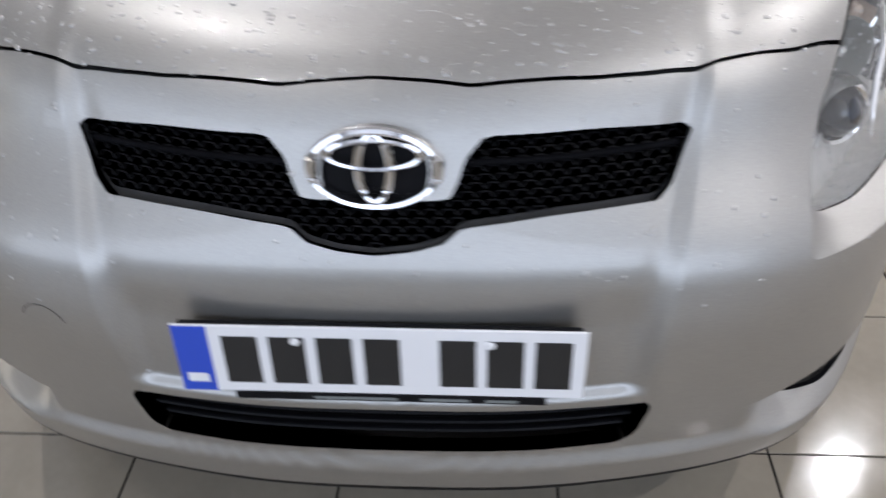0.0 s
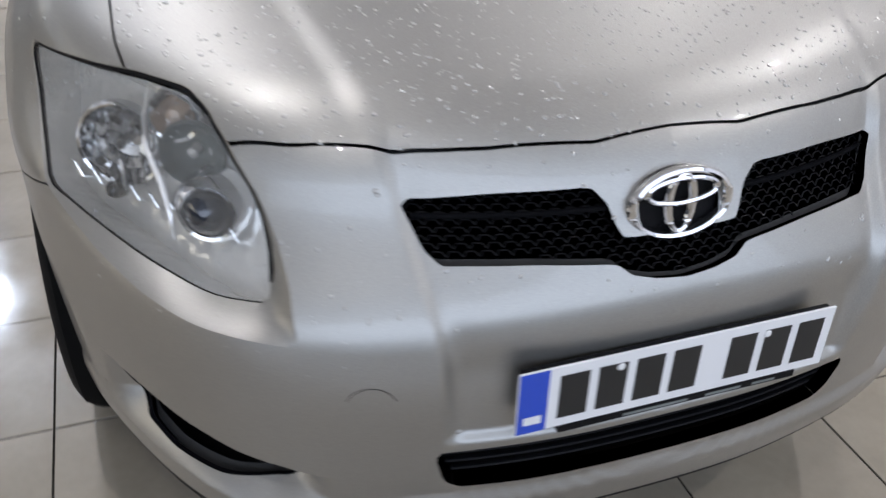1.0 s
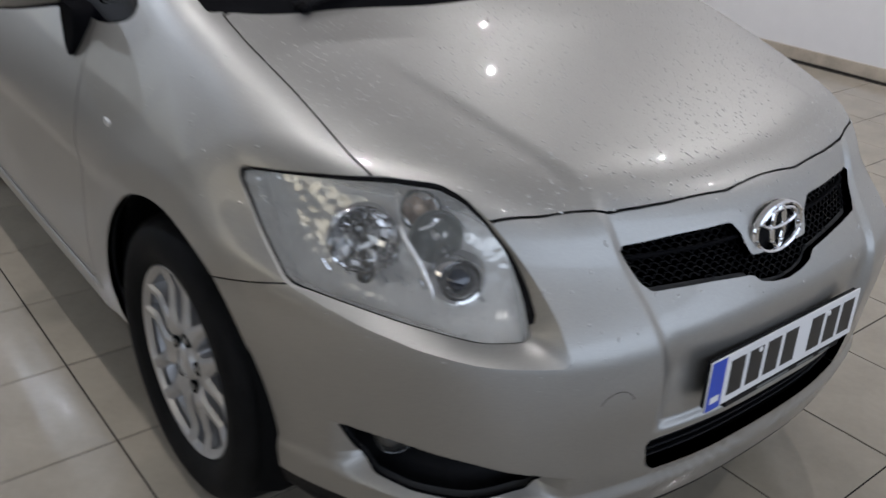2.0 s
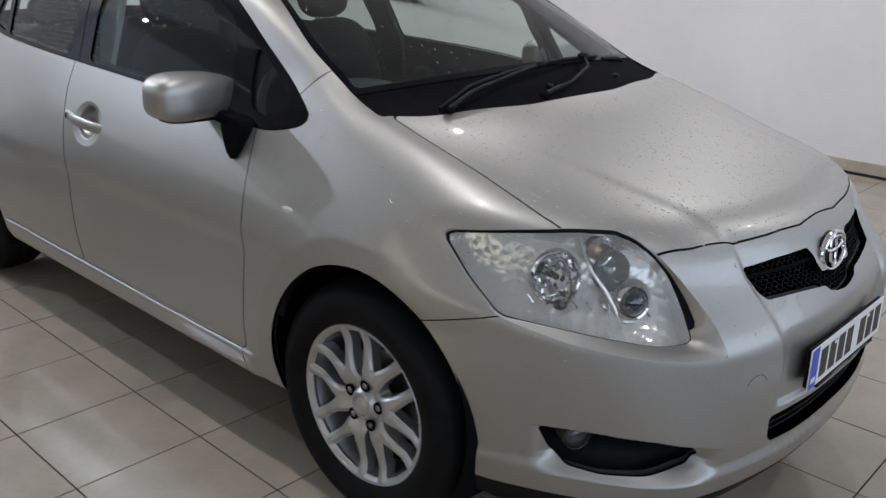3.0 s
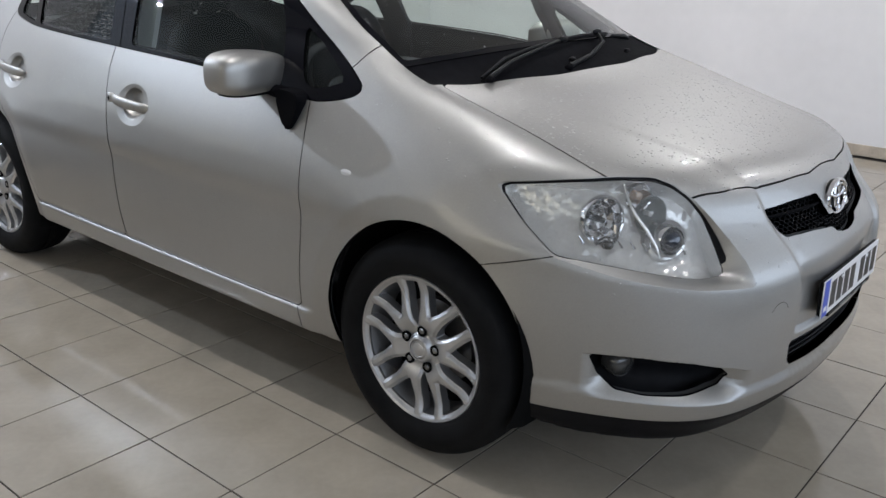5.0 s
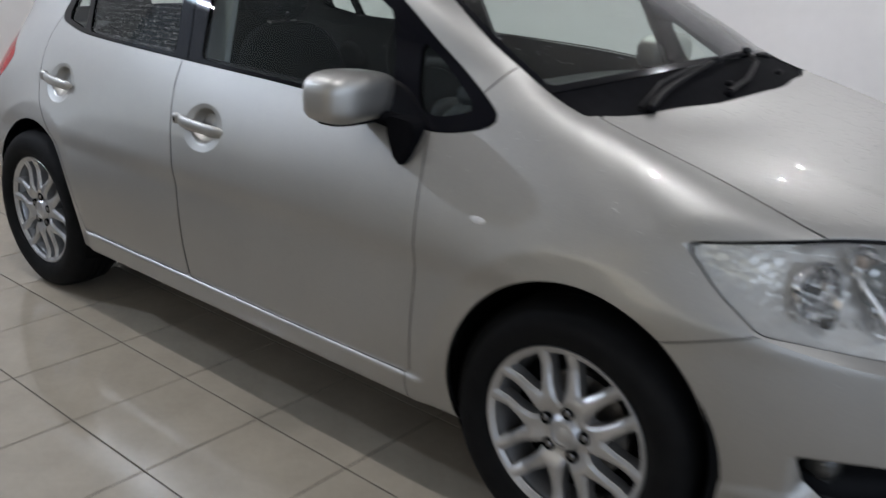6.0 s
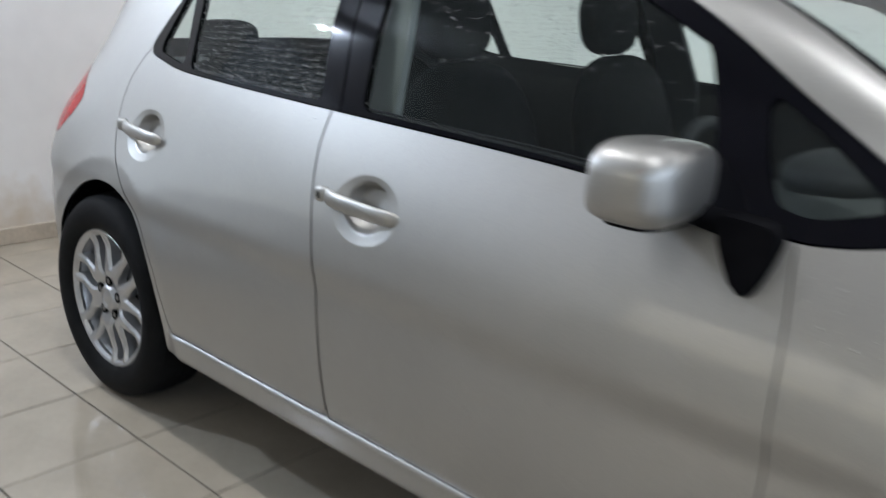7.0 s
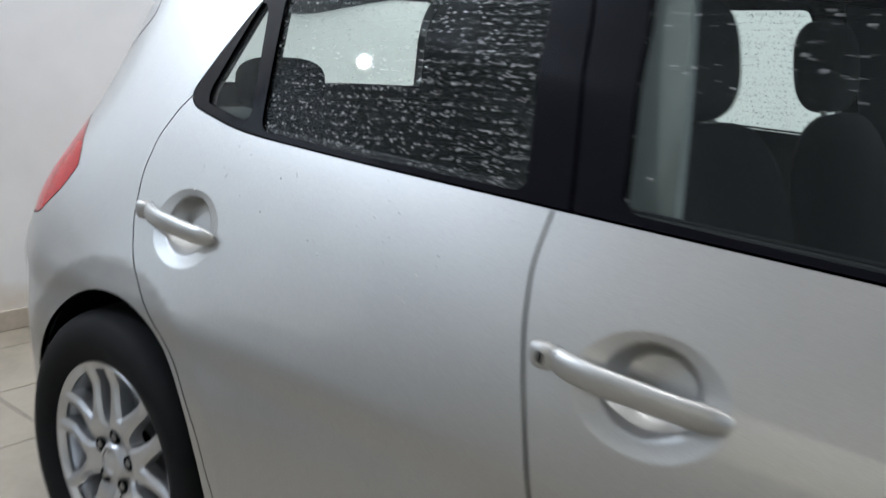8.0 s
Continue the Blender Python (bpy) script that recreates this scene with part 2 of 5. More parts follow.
def lathe(bm, profile, n, axis_y=True, arc=(0.0, 1.0)):
    """Turns a profile of (radius, along) about the y axis."""
    rings = []
    for k in range(n):
        a = 2 * math.pi * k / n
        rings.append([bm.verts.new((r * math.cos(a), y, r * math.sin(a))) for r, y in profile])
    for k in range(n):
        p, q = rings[k], rings[(k + 1) % n]
        for i in range(len(profile) - 1):
            bm.faces.new((p[i], q[i], q[i + 1], p[i + 1]))
    return bm


def tube(bm, pts, radius, n=8, closed=False, flat=1.0):
    """A round bar along points; radius may be a list."""
    pts = [Vector(p) for p in pts]
    rings = []
    for i, p in enumerate(pts):
        a = pts[i - 1] if (i or closed) else p
        b = pts[(i + 1) % len(pts)] if (i + 1 < len(pts) or closed) else p
        d = (b - a).normalized()
        up = Vector((0, 0, 1)) if abs(d.z) < 0.9 else Vector((1, 0, 0))
        u = d.cross(up).normalized()
        v = u.cross(d)
        r = radius[i] if isinstance(radius, (list, tuple)) else radius
        rings.append([bm.verts.new(p + r * (math.cos(2 * math.pi * k / n) * u + flat * math.sin(2 * math.pi * k / n) * v)) for k in range(n)])
    last = len(rings) if closed else len(rings) - 1
    for i in range(last):
        p, q = rings[i], rings[(i + 1) % len(rings)]
        for k in range(n):
            bm.faces.new((p[k], p[(k + 1) % n], q[(k + 1) % n], q[k]))
    if not closed:
        bm.faces.new(rings[0][::-1])
        bm.faces.new(rings[-1])
    return bm


# ---------------------------------------------------------------- curves and areas
def spline(xs, ys):
    """A natural cubic spline through points; straight beyond its ends. Works on arrays; ys may have columns."""
    xs, ys = np.asarray(xs, float), np.asarray(ys, float)
    flip = xs[0] > xs[-1]
    if flip:
        xs, ys = xs[::-1], ys[::-1]
    n, h = len(xs), np.diff(xs)
    a, r = np.eye(n), np.zeros_like(ys)
    for i in range(1, n - 1):
        a[i, i - 1:i + 2] = h[i - 1], 2 * (h[i - 1] + h[i]), h[i]
        r[i] = 6 * ((ys[i + 1] - ys[i]) / h[i] - (ys[i] - ys[i - 1]) / h[i - 1])
    m = np.linalg.solve(a, r)
    first = (ys[1] - ys[0]) / h[0] - h[0] * m[1] / 6
    final = (ys[-1] - ys[-2]) / h[-1] + h[-1] * m[-2] / 6

    def value(x):
        x = np.asarray(x, float)
        c = np.clip(x, xs[0], xs[-1])
        i = np.clip(np.searchsorted(xs, c) - 1, 0, n - 2)
        u, v, k = xs[i + 1] - c, c - xs[i], h[i]
        if ys.ndim > 1:
            u, v, k = u[..., None], v[..., None], k[..., None]
        y = (m[i] * u**3 + m[i + 1] * v**3) / (6 * k) + (ys[i] / k - m[i] * k / 6) * u + (ys[i + 1] / k - m[i + 1] * k / 6) * v
        lo, hi = np.minimum(x - xs[0], 0), np.maximum(x - xs[-1], 0)
        return y + (lo[..., None] * first + hi[..., None] * final if ys.ndim > 1 else lo * first + hi * final)

    return value


def rounded(pts, rounds=3, keep=0.22):
    """Cuts the corners of a closed outline."""
    p = np.asarray(pts, float)
    for _ in range(rounds):
        q = np.roll(p, -1, 0)
        p = np.stack([p + keep * (q - p), q - keep * (q - p)], 1).reshape(-1, 2)
    return p


def inside(u, v, outline):
    """Signed distance to a closed outline, positive inside."""
    p = np.asarray(outline, float)
    q = np.roll(p, -1, 0)
    best = np.full(u.shape, 1e9)
    odd = np.zeros(u.shape, bool)
    for (ax, ay), (bx, by) in zip(p, q):
        ex, ey = bx - ax, by - ay
        t = np.clip(((u - ax) * ex + (v - ay) * ey) / (ex * ex + ey * ey + 1e-12), 0, 1)
        best = np.minimum(best, (u - ax - t * ex) ** 2 + (v - ay - t * ey) ** 2)
        if ay != by:
            odd ^= ((ay > v) != (by > v)) & (u < ex * (v - ay) / (by - ay) + ax)
    return np.where(odd, 1, -1) * np.sqrt(best)


def smax(a, b, k):
    h = np.maximum(k - np.abs(a - b), 0) / k
    return np.maximum(a, b) + h * h * k / 4


def smin(a, b, k):
    return -smax(-a, -b, k)


def step(a, b, x):
    t = np.clip((x - a) / (b - a), 0, 1)
    return t * t * (3 - 2 * t)


# ---------------------------------------------------------------- the car's skin
# x runs forward from the front axle, w outward from the middle plane, z up from the floor.
SIDE_Z = [0.18, 0.36, 0.60, 0.86, 1.06, 1.48]
SIDE_X = [0.70, 0.20, -0.45, -1.50, -2.45, -3.10]
SIDE = spline(SIDE_X, np.array([
    [0.74, 0.80, 0.80, 0.75, 0.64, 0.44],
    [0.81, 0.852, 0.866, 0.815, 0.712, 0.53],
    [0.828, 0.876, 0.882, 0.840, 0.746, 0.635],
    [0.830, 0.876, 0.888, 0.843, 0.765, 0.595],
    [0.815, 0.862, 0.874, 0.790, 0.712, 0.535],
    [0.765, 0.815, 0.83, 0.775, 0.665, 0.48]]))
NOSE = spline([0.15, 0.22, 0.32, 0.45, 0.60, 0.70, 0.75, 0.80, 0.86, 0.91, 0.96, 1.05], [0.75, 0.832, 0.885, 0.908, 0.912, 0.893, 0.866, 0.840, 0.817, 0.797, 0.755, 0.655])
PLAN_LOW = spline([0, 0.18, 0.34, 0.51, 0.65, 0.765, 0.81, 0.87], [0, 0.006, 0.030, 0.077, 0.179, 0.379, 0.474, 0.614])
PLAN_HIGH = spline([0, 0.20, 0.37, 0.57, 0.665, 0.795, 0.87], [0, 0.020, 0.067, 0.168, 0.28, 0.53, 0.75])
HOOD = spline([0.95, 0.80, 0.70, 0.55, 0.30, 0.0, -0.25, -0.6], [0.850, 0.897, 0.923, 0.957, 1.008, 1.06, 1.095, 1.14])
TAIL = spline([0.15, 0.22, 0.40, 0.60, 0.75, 0.95, 1.10, 1.38, 1.5], [-3.05, -3.22, -3.31, -3.33, -3.31, -3.22, -3.16, -2.98, -2.8])
SCREEN_X = spline([1.0, 1.08, 1.156, 1.25, 1.42, 1.52], [0.14, 0.0, -0.125, -0.30, -0.69, -1.0])
ROOF = spline([-0.6, -0.95, -1.4, -1.9, -2.4, -2.9, -3.2], [1.39, 1.482, 1.525, 1.53, 1.515, 1.475, 1.44])
WHEEL_F, WHEEL_R = (0.0, 0.340), (-2.605, 0.328)
ARCHES = ((0.012, 0.385, 0.352), (-2.572, 0.372, 0.347))
FOG_BROW = ((-0.30, -0.08, 0.107, 0.255, 0.33), (0.466, 0.469, 0.463, 0.443, 0.425))
CUPS = ((-1.395, 0.868), (-2.405, 0.880))


def side(x, z):
    table = SIDE(x)
    zs = np.array(SIDE_Z)
    # cubic across the six heights, one spline per point
    z = np.clip(z, 0.1, 1.6)
    return _across(zs, table, z)


def _across(zs, ys, z):
    n, h = len(zs), np.diff(zs)
    a, m = np.eye(n), np.zeros((n, n))
    for i in range(1, n - 1):
        a[i, i - 1:i + 2] = h[i - 1], 2 * (h[i - 1] + h[i]), h[i]
        m[i, i - 1] = 6 / h[i - 1]
        m[i, i] = -6 / h[i - 1] - 6 / h[i]
        m[i, i + 1] = 6 / h[i]
    bend = ys @ (np.linalg.inv(a) @ m).T
    i = np.clip(np.searchsorted(zs, z) - 1, 0, n - 2)
    r = np.arange(len(z))
    u, v, k = zs[i + 1] - z, z - zs[i], h[i]
    return (bend[r, i] * u**3 + bend[r, i + 1] * v**3) / (6 * k) + (ys[r, i] / k - bend[r, i] * k / 6) * u + (ys[r, i + 1] / k - bend[r, i + 1] * k / 6) * v


def skin(p):
    """Negative inside the car, zero on its painted skin."""
    x, w, z = p[:, 0], np.abs(p[:, 1]), p[:, 2]
    ws = side(x, z)
    # the arch lips swell a little round the wheels
    for ax, az, ar in ARCHES:
        r = np.hypot(x - ax, z - az)
        ws = ws + 0.006 * np.exp(-np.sqrt((r - ar - 0.066) ** 2 + 0.005**2) / 0.05) * step(0.1, 0.3, z)
    # the proud sill below the doors
    ws = ws + 0.010 * step(0.351, 0.340, z) * step(-0.40, -0.46, x) * step(-2.22, -2.14, x)
    # dished cups behind the door handles
    for hx, hz in CUPS:
        r = np.hypot((x - hx) / 1.42, z - hz) / 0.073
        ws = ws - 0.012 * np.clip(1 - r**2, 0, 1) - 0.028 * step(0.78, 0.50, np.hypot((x - hx) / 1.25, z - hz - 0.004) / 0.073)
    flank = w - ws
    # ridges that run up the bonnet from the grille's ends
    ridge_w = 0.39 + 0.13 * np.clip((0.72 - x) / 0.9, 0, 1.2)
    ridge = 0.006 * step(ridge_w + 0.022, ridge_w - 0.018, w) * np.clip((x + 0.10) / 0.80, 0, 1) - 0.002
    fall = np.clip(0.13 * (x + 0.05), -0.004, 0.075)
    top = z - (HOOD(x) - fall * (w / 0.69) ** 5 + ridge)
    h = step(0.66, 0.83, z)
    plan = (1 - h) * PLAN_LOW(np.minimum(w, 0.95)) + h * PLAN_HIGH(np.minimum(w, 0.95))
    # the number plate's recess, and the shallow channels beside the middle of the bumper
    dent = 0.013 * step(0.345, 0.30, w) * step(0.487, 0.506, z) * step(0.70, 0.60, z)
    # the fins beside the grille stand proud of the middle
    edge = np.interp(z, (0.48, 0.57, 0.68, 0.75, 0.82, 0.88), (0.341, 0.345, 0.357, 0.369, 0.382, 0.394))
    fin = step(edge - 0.026, edge + 0.003, w) * step(0.62, 0.44, w)
    dent = dent - (0.0105 * fin - 0.002 * np.exp(-((w - edge + 0.030) / 0.016) ** 2)) * step(0.46, 0.62, z) * step(0.93, 0.84, z)
    front = (x - (NOSE(z) - plan - dent)) * 0.9
    rear = (TAIL(z) + (0.26 + 0.30 * step(0.85, 1.30, z)) * np.clip(w / 0.8, 0, 1.3) ** 3.2) - x
    low = smax(smax(flank, top, 0.07), front, 0.085)
    low = smax(smax(low, rear, 0.12), 0.25 - 0.04 * step(0.2, 0.5, x) - z, 0.03)
    # the splitter lip along the foot of the bumper, and the hollow round each fog lamp that overhangs it
    low = low - 0.011 * step(0.20, 0.45, x) * step(0.382, 0.350, z) * step(0.25, 0.30, z)
    s = x - w
    brow = np.interp(s, FOG_BROW[0], FOG_BROW[1])
    hollow = np.clip((z - 0.346) / 0.050, 0, 1) * step(brow + 0.006, brow, z)
    low = low + 0.066 * hollow * step(-0.285, -0.17, s) * step(0.36, 0.20, s) * step(0.15, 0.30, x)
    pane = (x - (SCREEN_X(z) - 0.128 * (w / 0.62) ** 2.2)) * 0.55
    roof = z - (ROOF(x) - 0.05 * (w / 0.6) ** 2)
    high = smax(smax(smax(flank, roof, 0.12), pane, 0.06), rear, 0.10)
    high = smax(high, 0.7 - z, 0.05)
    return smin(low, high, 0.05)


def slope(p, e=1.5e-3):
    g = np.stack([(skin(p + e * d) - skin(p - e * d)) for d in np.eye(3)], 1)
    return g / np.linalg.norm(g, axis=1, keepdims=True)


class Patch:
    """A piece of skin: points, normals and faces, on the w >= 0 side."""

    def __init__(self, co, no, faces):
        self.co, self.no, self.faces = co, no, faces


def whole_skin(nx=230, ncap=72, nt=172):
    spine0, spine1, zc = -2.70, 0.22, 0.62
    rows = [(spine0, -a) for a in np.linspace(90, 0, ncap, endpoint=False)]
    rows += [(x, 0.0) for x in np.linspace(spine0, spine1, nx)]
    rows += [(spine1, a) for a in np.linspace(0, 90, ncap + 1)[1:]]
    th = np.radians(np.linspace(-90, 90, nt))
    c, d = [], []
    for x, a in rows:
        a = math.radians(a)
        for t in th:
            c.append((x, 0, zc))
            d.append((math.sin(a), math.cos(a) * math.cos(t), math.cos(a) * math.sin(t)))
    c, d = np.array(c), np.array(d)
    lo, hi = np.zeros(len(c)), np.full(len(c), 1.9)
    for _ in range(26):
        mid = (lo + hi) / 2
        inn = skin(c + mid[:, None] * d) < 0
        lo, hi = np.where(inn, mid, lo), np.where(inn, hi, mid)
    co = c + lo[:, None] * d
    co[:, 1] = np.where(np.abs(co[:, 1]) < 2e-3, 0, co[:, 1])
    no = slope(co)
    n = len(th)
    faces = [(i * n + j, (i + 1) * n + j, (i + 1) * n + j + 1, i * n + j + 1) for i in range(len(rows) - 1) for j in range(n - 1)]
    return Patch(co, no, faces)


def refined(patch, area, k):
    """Splits the quads of an area k by k and lays the new points on the skin."""
    quads = np.array(patch.faces)
    mid = patch.co[quads].mean(1)
    hit = area(mid[:, 0], mid[:, 1], mid[:, 2]) > 0
    q = patch.co[quads[hit]]
    t = np.linspace(0, 1, k + 1)
    u, v = np.meshgrid(t, t, indexing="ij")
    u, v = u.ravel()[None, :, None], v.ravel()[None, :, None]
    grid = (1 - u) * (1 - v) * q[:, None, 0] + u * (1 - v) * q[:, None, 1] + u * v * q[:, None, 2] + (1 - u) * v * q[:, None, 3]
    flat = np.round(grid.reshape(-1, 3), 6)
    pts, back = np.unique(flat, axis=0, return_inverse=True)
    back = back.reshape(-1)
    centre = pts[:, 1] == 0
    for _ in range(4):
        g = np.stack([(skin(pts + 1e-3 * d) - skin(pts - 1e-3 * d)) / 2e-3 for d in np.eye(3)], 1)
        move = skin(pts)[:, None] * g / ((g * g).sum(1, keepdims=True) + 1e-9)
        pts = pts - np.clip(move, -0.01, 0.01)
        pts[centre, 1] = 0
    n0, m = len(patch.co), (k + 1) ** 2
    faces = [f for f, h in zip(patch.faces, hit) if not h]
    for i in range(len(q)):
        ids = back[i * m:(i + 1) * m] + n0
        for a in range(k):
            for b in range(k):
                c = a * (k + 1) + b
                faces.append((int(ids[c]), int(ids[c + k + 1]), int(ids[c + k + 2]), int(ids[c + 1])))
    return Patch(np.concatenate([patch.co, pts]), np.concatenate([patch.no, slope(pts)]), faces)


def clip(patch, values):
    """The piece of a patch on which values, one a point, are positive."""
    if not len(patch.faces):
        return patch
    v = np.where(np.abs(values) < 1e-7, 1e-7, values)
    pos = v > 0
    co, no, made, faces = [patch.co], [patch.no], {}, []
    count = len(patch.co)
    for f in patch.faces:
        k = [pos[i] for i in f]
        if all(k):
            faces.append(f)
            continue
        if not any(k):
            continue
        g = []
        for a, b in zip(f, f[1:] + f[:1]):
            if pos[a]:
                g.append(a)
            if pos[a] != pos[b]:
                key = (a, b) if a < b else (b, a)
                if key not in made:
                    i, j = key
                    t = v[i] / (v[i] - v[j])
                    co.append((patch.co[i] + t * (patch.co[j] - patch.co[i]))[None])
                    q = patch.no[i] + t * (patch.no[j] - patch.no[i])
                    no.append((q / (np.linalg.norm(q) + 1e-9))[None])
                    made[key] = count
                    count += 1
                g.append(made[key])
        if len(g) > 2:
            faces.append(tuple(g))
    co, no = np.concatenate(co), np.concatenate(no)
    used = np.unique(np.concatenate([np.array(f) for f in faces])) if faces else np.array([], int)
    back = np.full(len(co), -1)
    back[used] = np.arange(len(used))
    return Patch(co[used], no[used], [tuple(back[list(f)]) for f in faces])


def cut(patch, area):
    return clip(patch, area(patch.co[:, 0], patch.co[:, 1], patch.co[:, 2], patch.no))


def without(patch, area, gap=0.0):
    return clip(patch, -area(patch.co[:, 0], patch.co[:, 1], patch.co[:, 2], patch.no) - gap)


def moved(patch, by):
    """Pushed out along the normals."""
    by = np.asarray(by)
    return Patch(patch.co + patch.no * (by[:, None] if by.ndim else by), patch.no.copy(), list(patch.faces))


def renormal(patch):
    acc = np.zeros_like(patch.co)
    for f in patch.faces:
        a, b, c = patch.co[f[0]], patch.co[f[1]], patch.co[f[2]]
        n = np.cross(b - a, c - a)
        if len(f) > 3:
            n = n + np.cross(c - a, patch.co[f[3]] - a)
        for i in f:
            acc[i] += n
    acc *= np.where((acc * patch.no).sum(1) < 0, -1, 1)[:, None]
    acc[:, 1] = np.where(patch.co[:, 1] == 0, 0, acc[:, 1])
    return Patch(patch.co, acc / (np.linalg.norm(acc, axis=1, keepdims=True) + 1e-12), patch.faces)


def rim_edges(patch):
    seen = {}
    for f in patch.faces:
        for a, b in zip(f, f[1:] + f[:1]):
            seen[(a, b)] = seen.get((a, b), 0) + 1
    return [(a, b) for a, b in seen if (b, a) not in seen and not (abs(patch.co[a][1]) < 1e-6 and abs(patch.co[b][1]) < 1e-6)]


def panel(name, patch, mat, parent, label="", sides="RL", fold=0.012, joined=False):
    """Skin turned into panels with folded edges: one each side, or one across the middle. Returns the objects."""
    co, no, faces = patch.co, patch.no, list(patch.faces)
    edges = rim_edges(patch)
    if fold:
        ids, n0 = {}, len(co)
        for a, b in edges:
            for i in (a, b):
                ids.setdefault(i, len(ids))
        order = list(ids)
        outer, inner = co[order], co[order] - fold * no[order]
        out = np.zeros_like(outer)
        for a, b in edges:
            t = co[b] - co[a]
            k = np.cross(t, no[a])
            out[ids[a]] += k
            out[ids[b]] += k
        out /= np.linalg.norm(out, axis=1, keepdims=True) + 1e-12
        m = len(order)
        co = np.concatenate([co, outer, inner])
        no = np.concatenate([no, out, out])
        faces += [(n0 + ids[b], n0 + ids[a], n0 + m + ids[a], n0 + m + ids[b]) for a, b in edges]
    r = co * (1, -1, 1), no * (1, -1, 1), [f[::1] for f in faces]
    flipped = [f[::-1] for f in faces]
    made = []
    # the skin's faces wind outward on one side and must be turned on the other
    f0 = patch.faces[0]
    out0 = np.dot(np.cross(co[f0[1]] - co[f0[0]], co[f0[2]] - co[f0[0]]), no[f0[0]]) > 0
    left_faces, right_faces = (faces, flipped) if out0 else (flipped, faces)
    if joined:
        n = len(co)
        mid = np.abs(co[:, 1]) < 1e-6
        ren = np.where(mid, np.arange(n), np.arange(n) + n)
        allco = np.concatenate([co, r[0]])
        allno = np.concatenate([no, r[1]])
        allno[:n][mid, 1] = 0
        fs = left_faces + [tuple(ren[list(f)]) for f in right_faces]
        used = np.unique(np.concatenate([np.array(f) for f in fs]))
        back = np.full(2 * n, -1)
        back[used] = np.arange(len(used))
        return link_mesh(name, allco[used], [tuple(back[list(f)]) for f in fs], mat, parent, label, True, allno[used])
    if "R" in sides:
        made.append(link_mesh(name, r[0], right_faces, mat, parent, label, True, r[1]))
    if "L" in sides:
        made.append(link_mesh(name, co, left_faces, mat, parent, label, True, no))
    return made


# ---- areas of the skin, positive inside
BELT = [(-0.301, 1.052), (-0.326, 1.024), (-0.41, 1.002), (-0.493, 0.992), (-0.636, 1.009), (-0.886, 1.033), (-1.171, 1.045), (-1.578, 1.055), (-2.031, 1.064), (-2.281, 1.071), (-2.376, 1.08), (-2.545, 1.11)]
CANT = [(-2.469, 1.222), (-2.391, 1.326), (-2.299, 1.385), (-2.002, 1.428), (-1.533, 1.44), (-1.108, 1.425), (-0.887, 1.386), (-0.708, 1.3), (-0.539, 1.194), (-0.379, 1.104)]
DLO = rounded(BELT + CANT, 2, 0.2)
PANES = {
    "front_quarter_pane": rounded([(-0.615, 1.21), (-0.581, 1.106), (-0.549, 1.04), (-0.486, 1.027), (-0.388, 1.055), (-0.396, 1.077), (-0.507, 1.151)], 2, 0.18),
    "front_pane": rounded([(-1.497, 1.067), (-0.988, 1.048), (-0.646, 1.02), (-0.673, 1.126), (-0.73, 1.269), (-0.906, 1.354), (-1.109, 1.392), (-1.567, 1.408), (-1.553, 1.339)], 1, 0.04),
    "rear_pane": rounded([(-2.268, 1.083), (-2.03, 1.075), (-1.647, 1.068), (-1.716, 1.334), (-1.735, 1.408), (-1.993, 1.398), (-2.196, 1.375), (-2.328, 1.335)], 1, 0.05),
    "rear_quarter_pane": rounded([(-2.478, 1.117), (-2.303, 1.087), (-2.368, 1.308), (-2.395, 1.318)], 1, 0.1),
}


def in_xz(outline, least_w=0.4):
    def area(x, w, z, no):
        return np.minimum(inside(x, z, outline), w - least_w)
    return area


def in_wz(outline, least_x=0.5):
    def area(x, w, z, no):
        return np.minimum(inside(w, z, outline), x - least_x)
    return area


def in_sz(outline):
    """Outlines on the car's front corner, drawn over x - w and z."""
    def area(x, w, z, no):
        return np.minimum(np.minimum(inside(x - w, z, outline), x - 0.15), w - 0.25)
    return area


dlo = in_xz(DLO, 0.35)
front_door = in_xz(rounded([(-0.501, 1.002), (-0.471, 0.865), (-0.456, 0.648), (-0.466, 0.42), (-0.468, 0.372), (-0.469, 0.352), (-0.49, 0.349), (-1.00, 0.347), (-1.46, 0.349), (-1.480, 0.350), (-1.483, 0.372), (-1.501, 0.536), (-1.527, 0.717), (-1.586, 0.898), (-1.602, 0.982), (-1.590, 1.10), (-1.0, 1.35), (-0.52, 1.10)], 2, 0.15))
rear_door = in_xz(rounded([(-1.487, 0.372), (-1.484, 0.350), (-1.505, 0.349), (-2.14, 0.350), (-2.175, 0.355), (-2.195, 0.42), (-2.235, 0.53), (-2.325, 0.640), (-2.454, 0.722), (-2.543, 0.804), (-2.588, 0.874), (-2.609, 0.962), (-2.597, 1.033), (-2.548, 1.105), (-2.3, 1.3), (-1.592, 1.10), (-1.604, 0.982), (-1.588, 0.898), (-1.529, 0.717), (-1.503, 0.536)], 2, 0.15))
wing = in_xz(rounded([(-0.485, 0.1), (-0.485, 0.70), (-0.525, 0.99), (-0.367, 1.105), (-0.31, 1.173), (-0.2, 1.35), (0.8, 1.35), (0.8, 0.1)], 1, 0.05), 0.2)


def arches(x, w, z, no):
    a = np.maximum(*[ar - np.hypot(x - ax, z - az) for ax, az, ar in ARCHES])
    return np.minimum(a, w - 0.3)


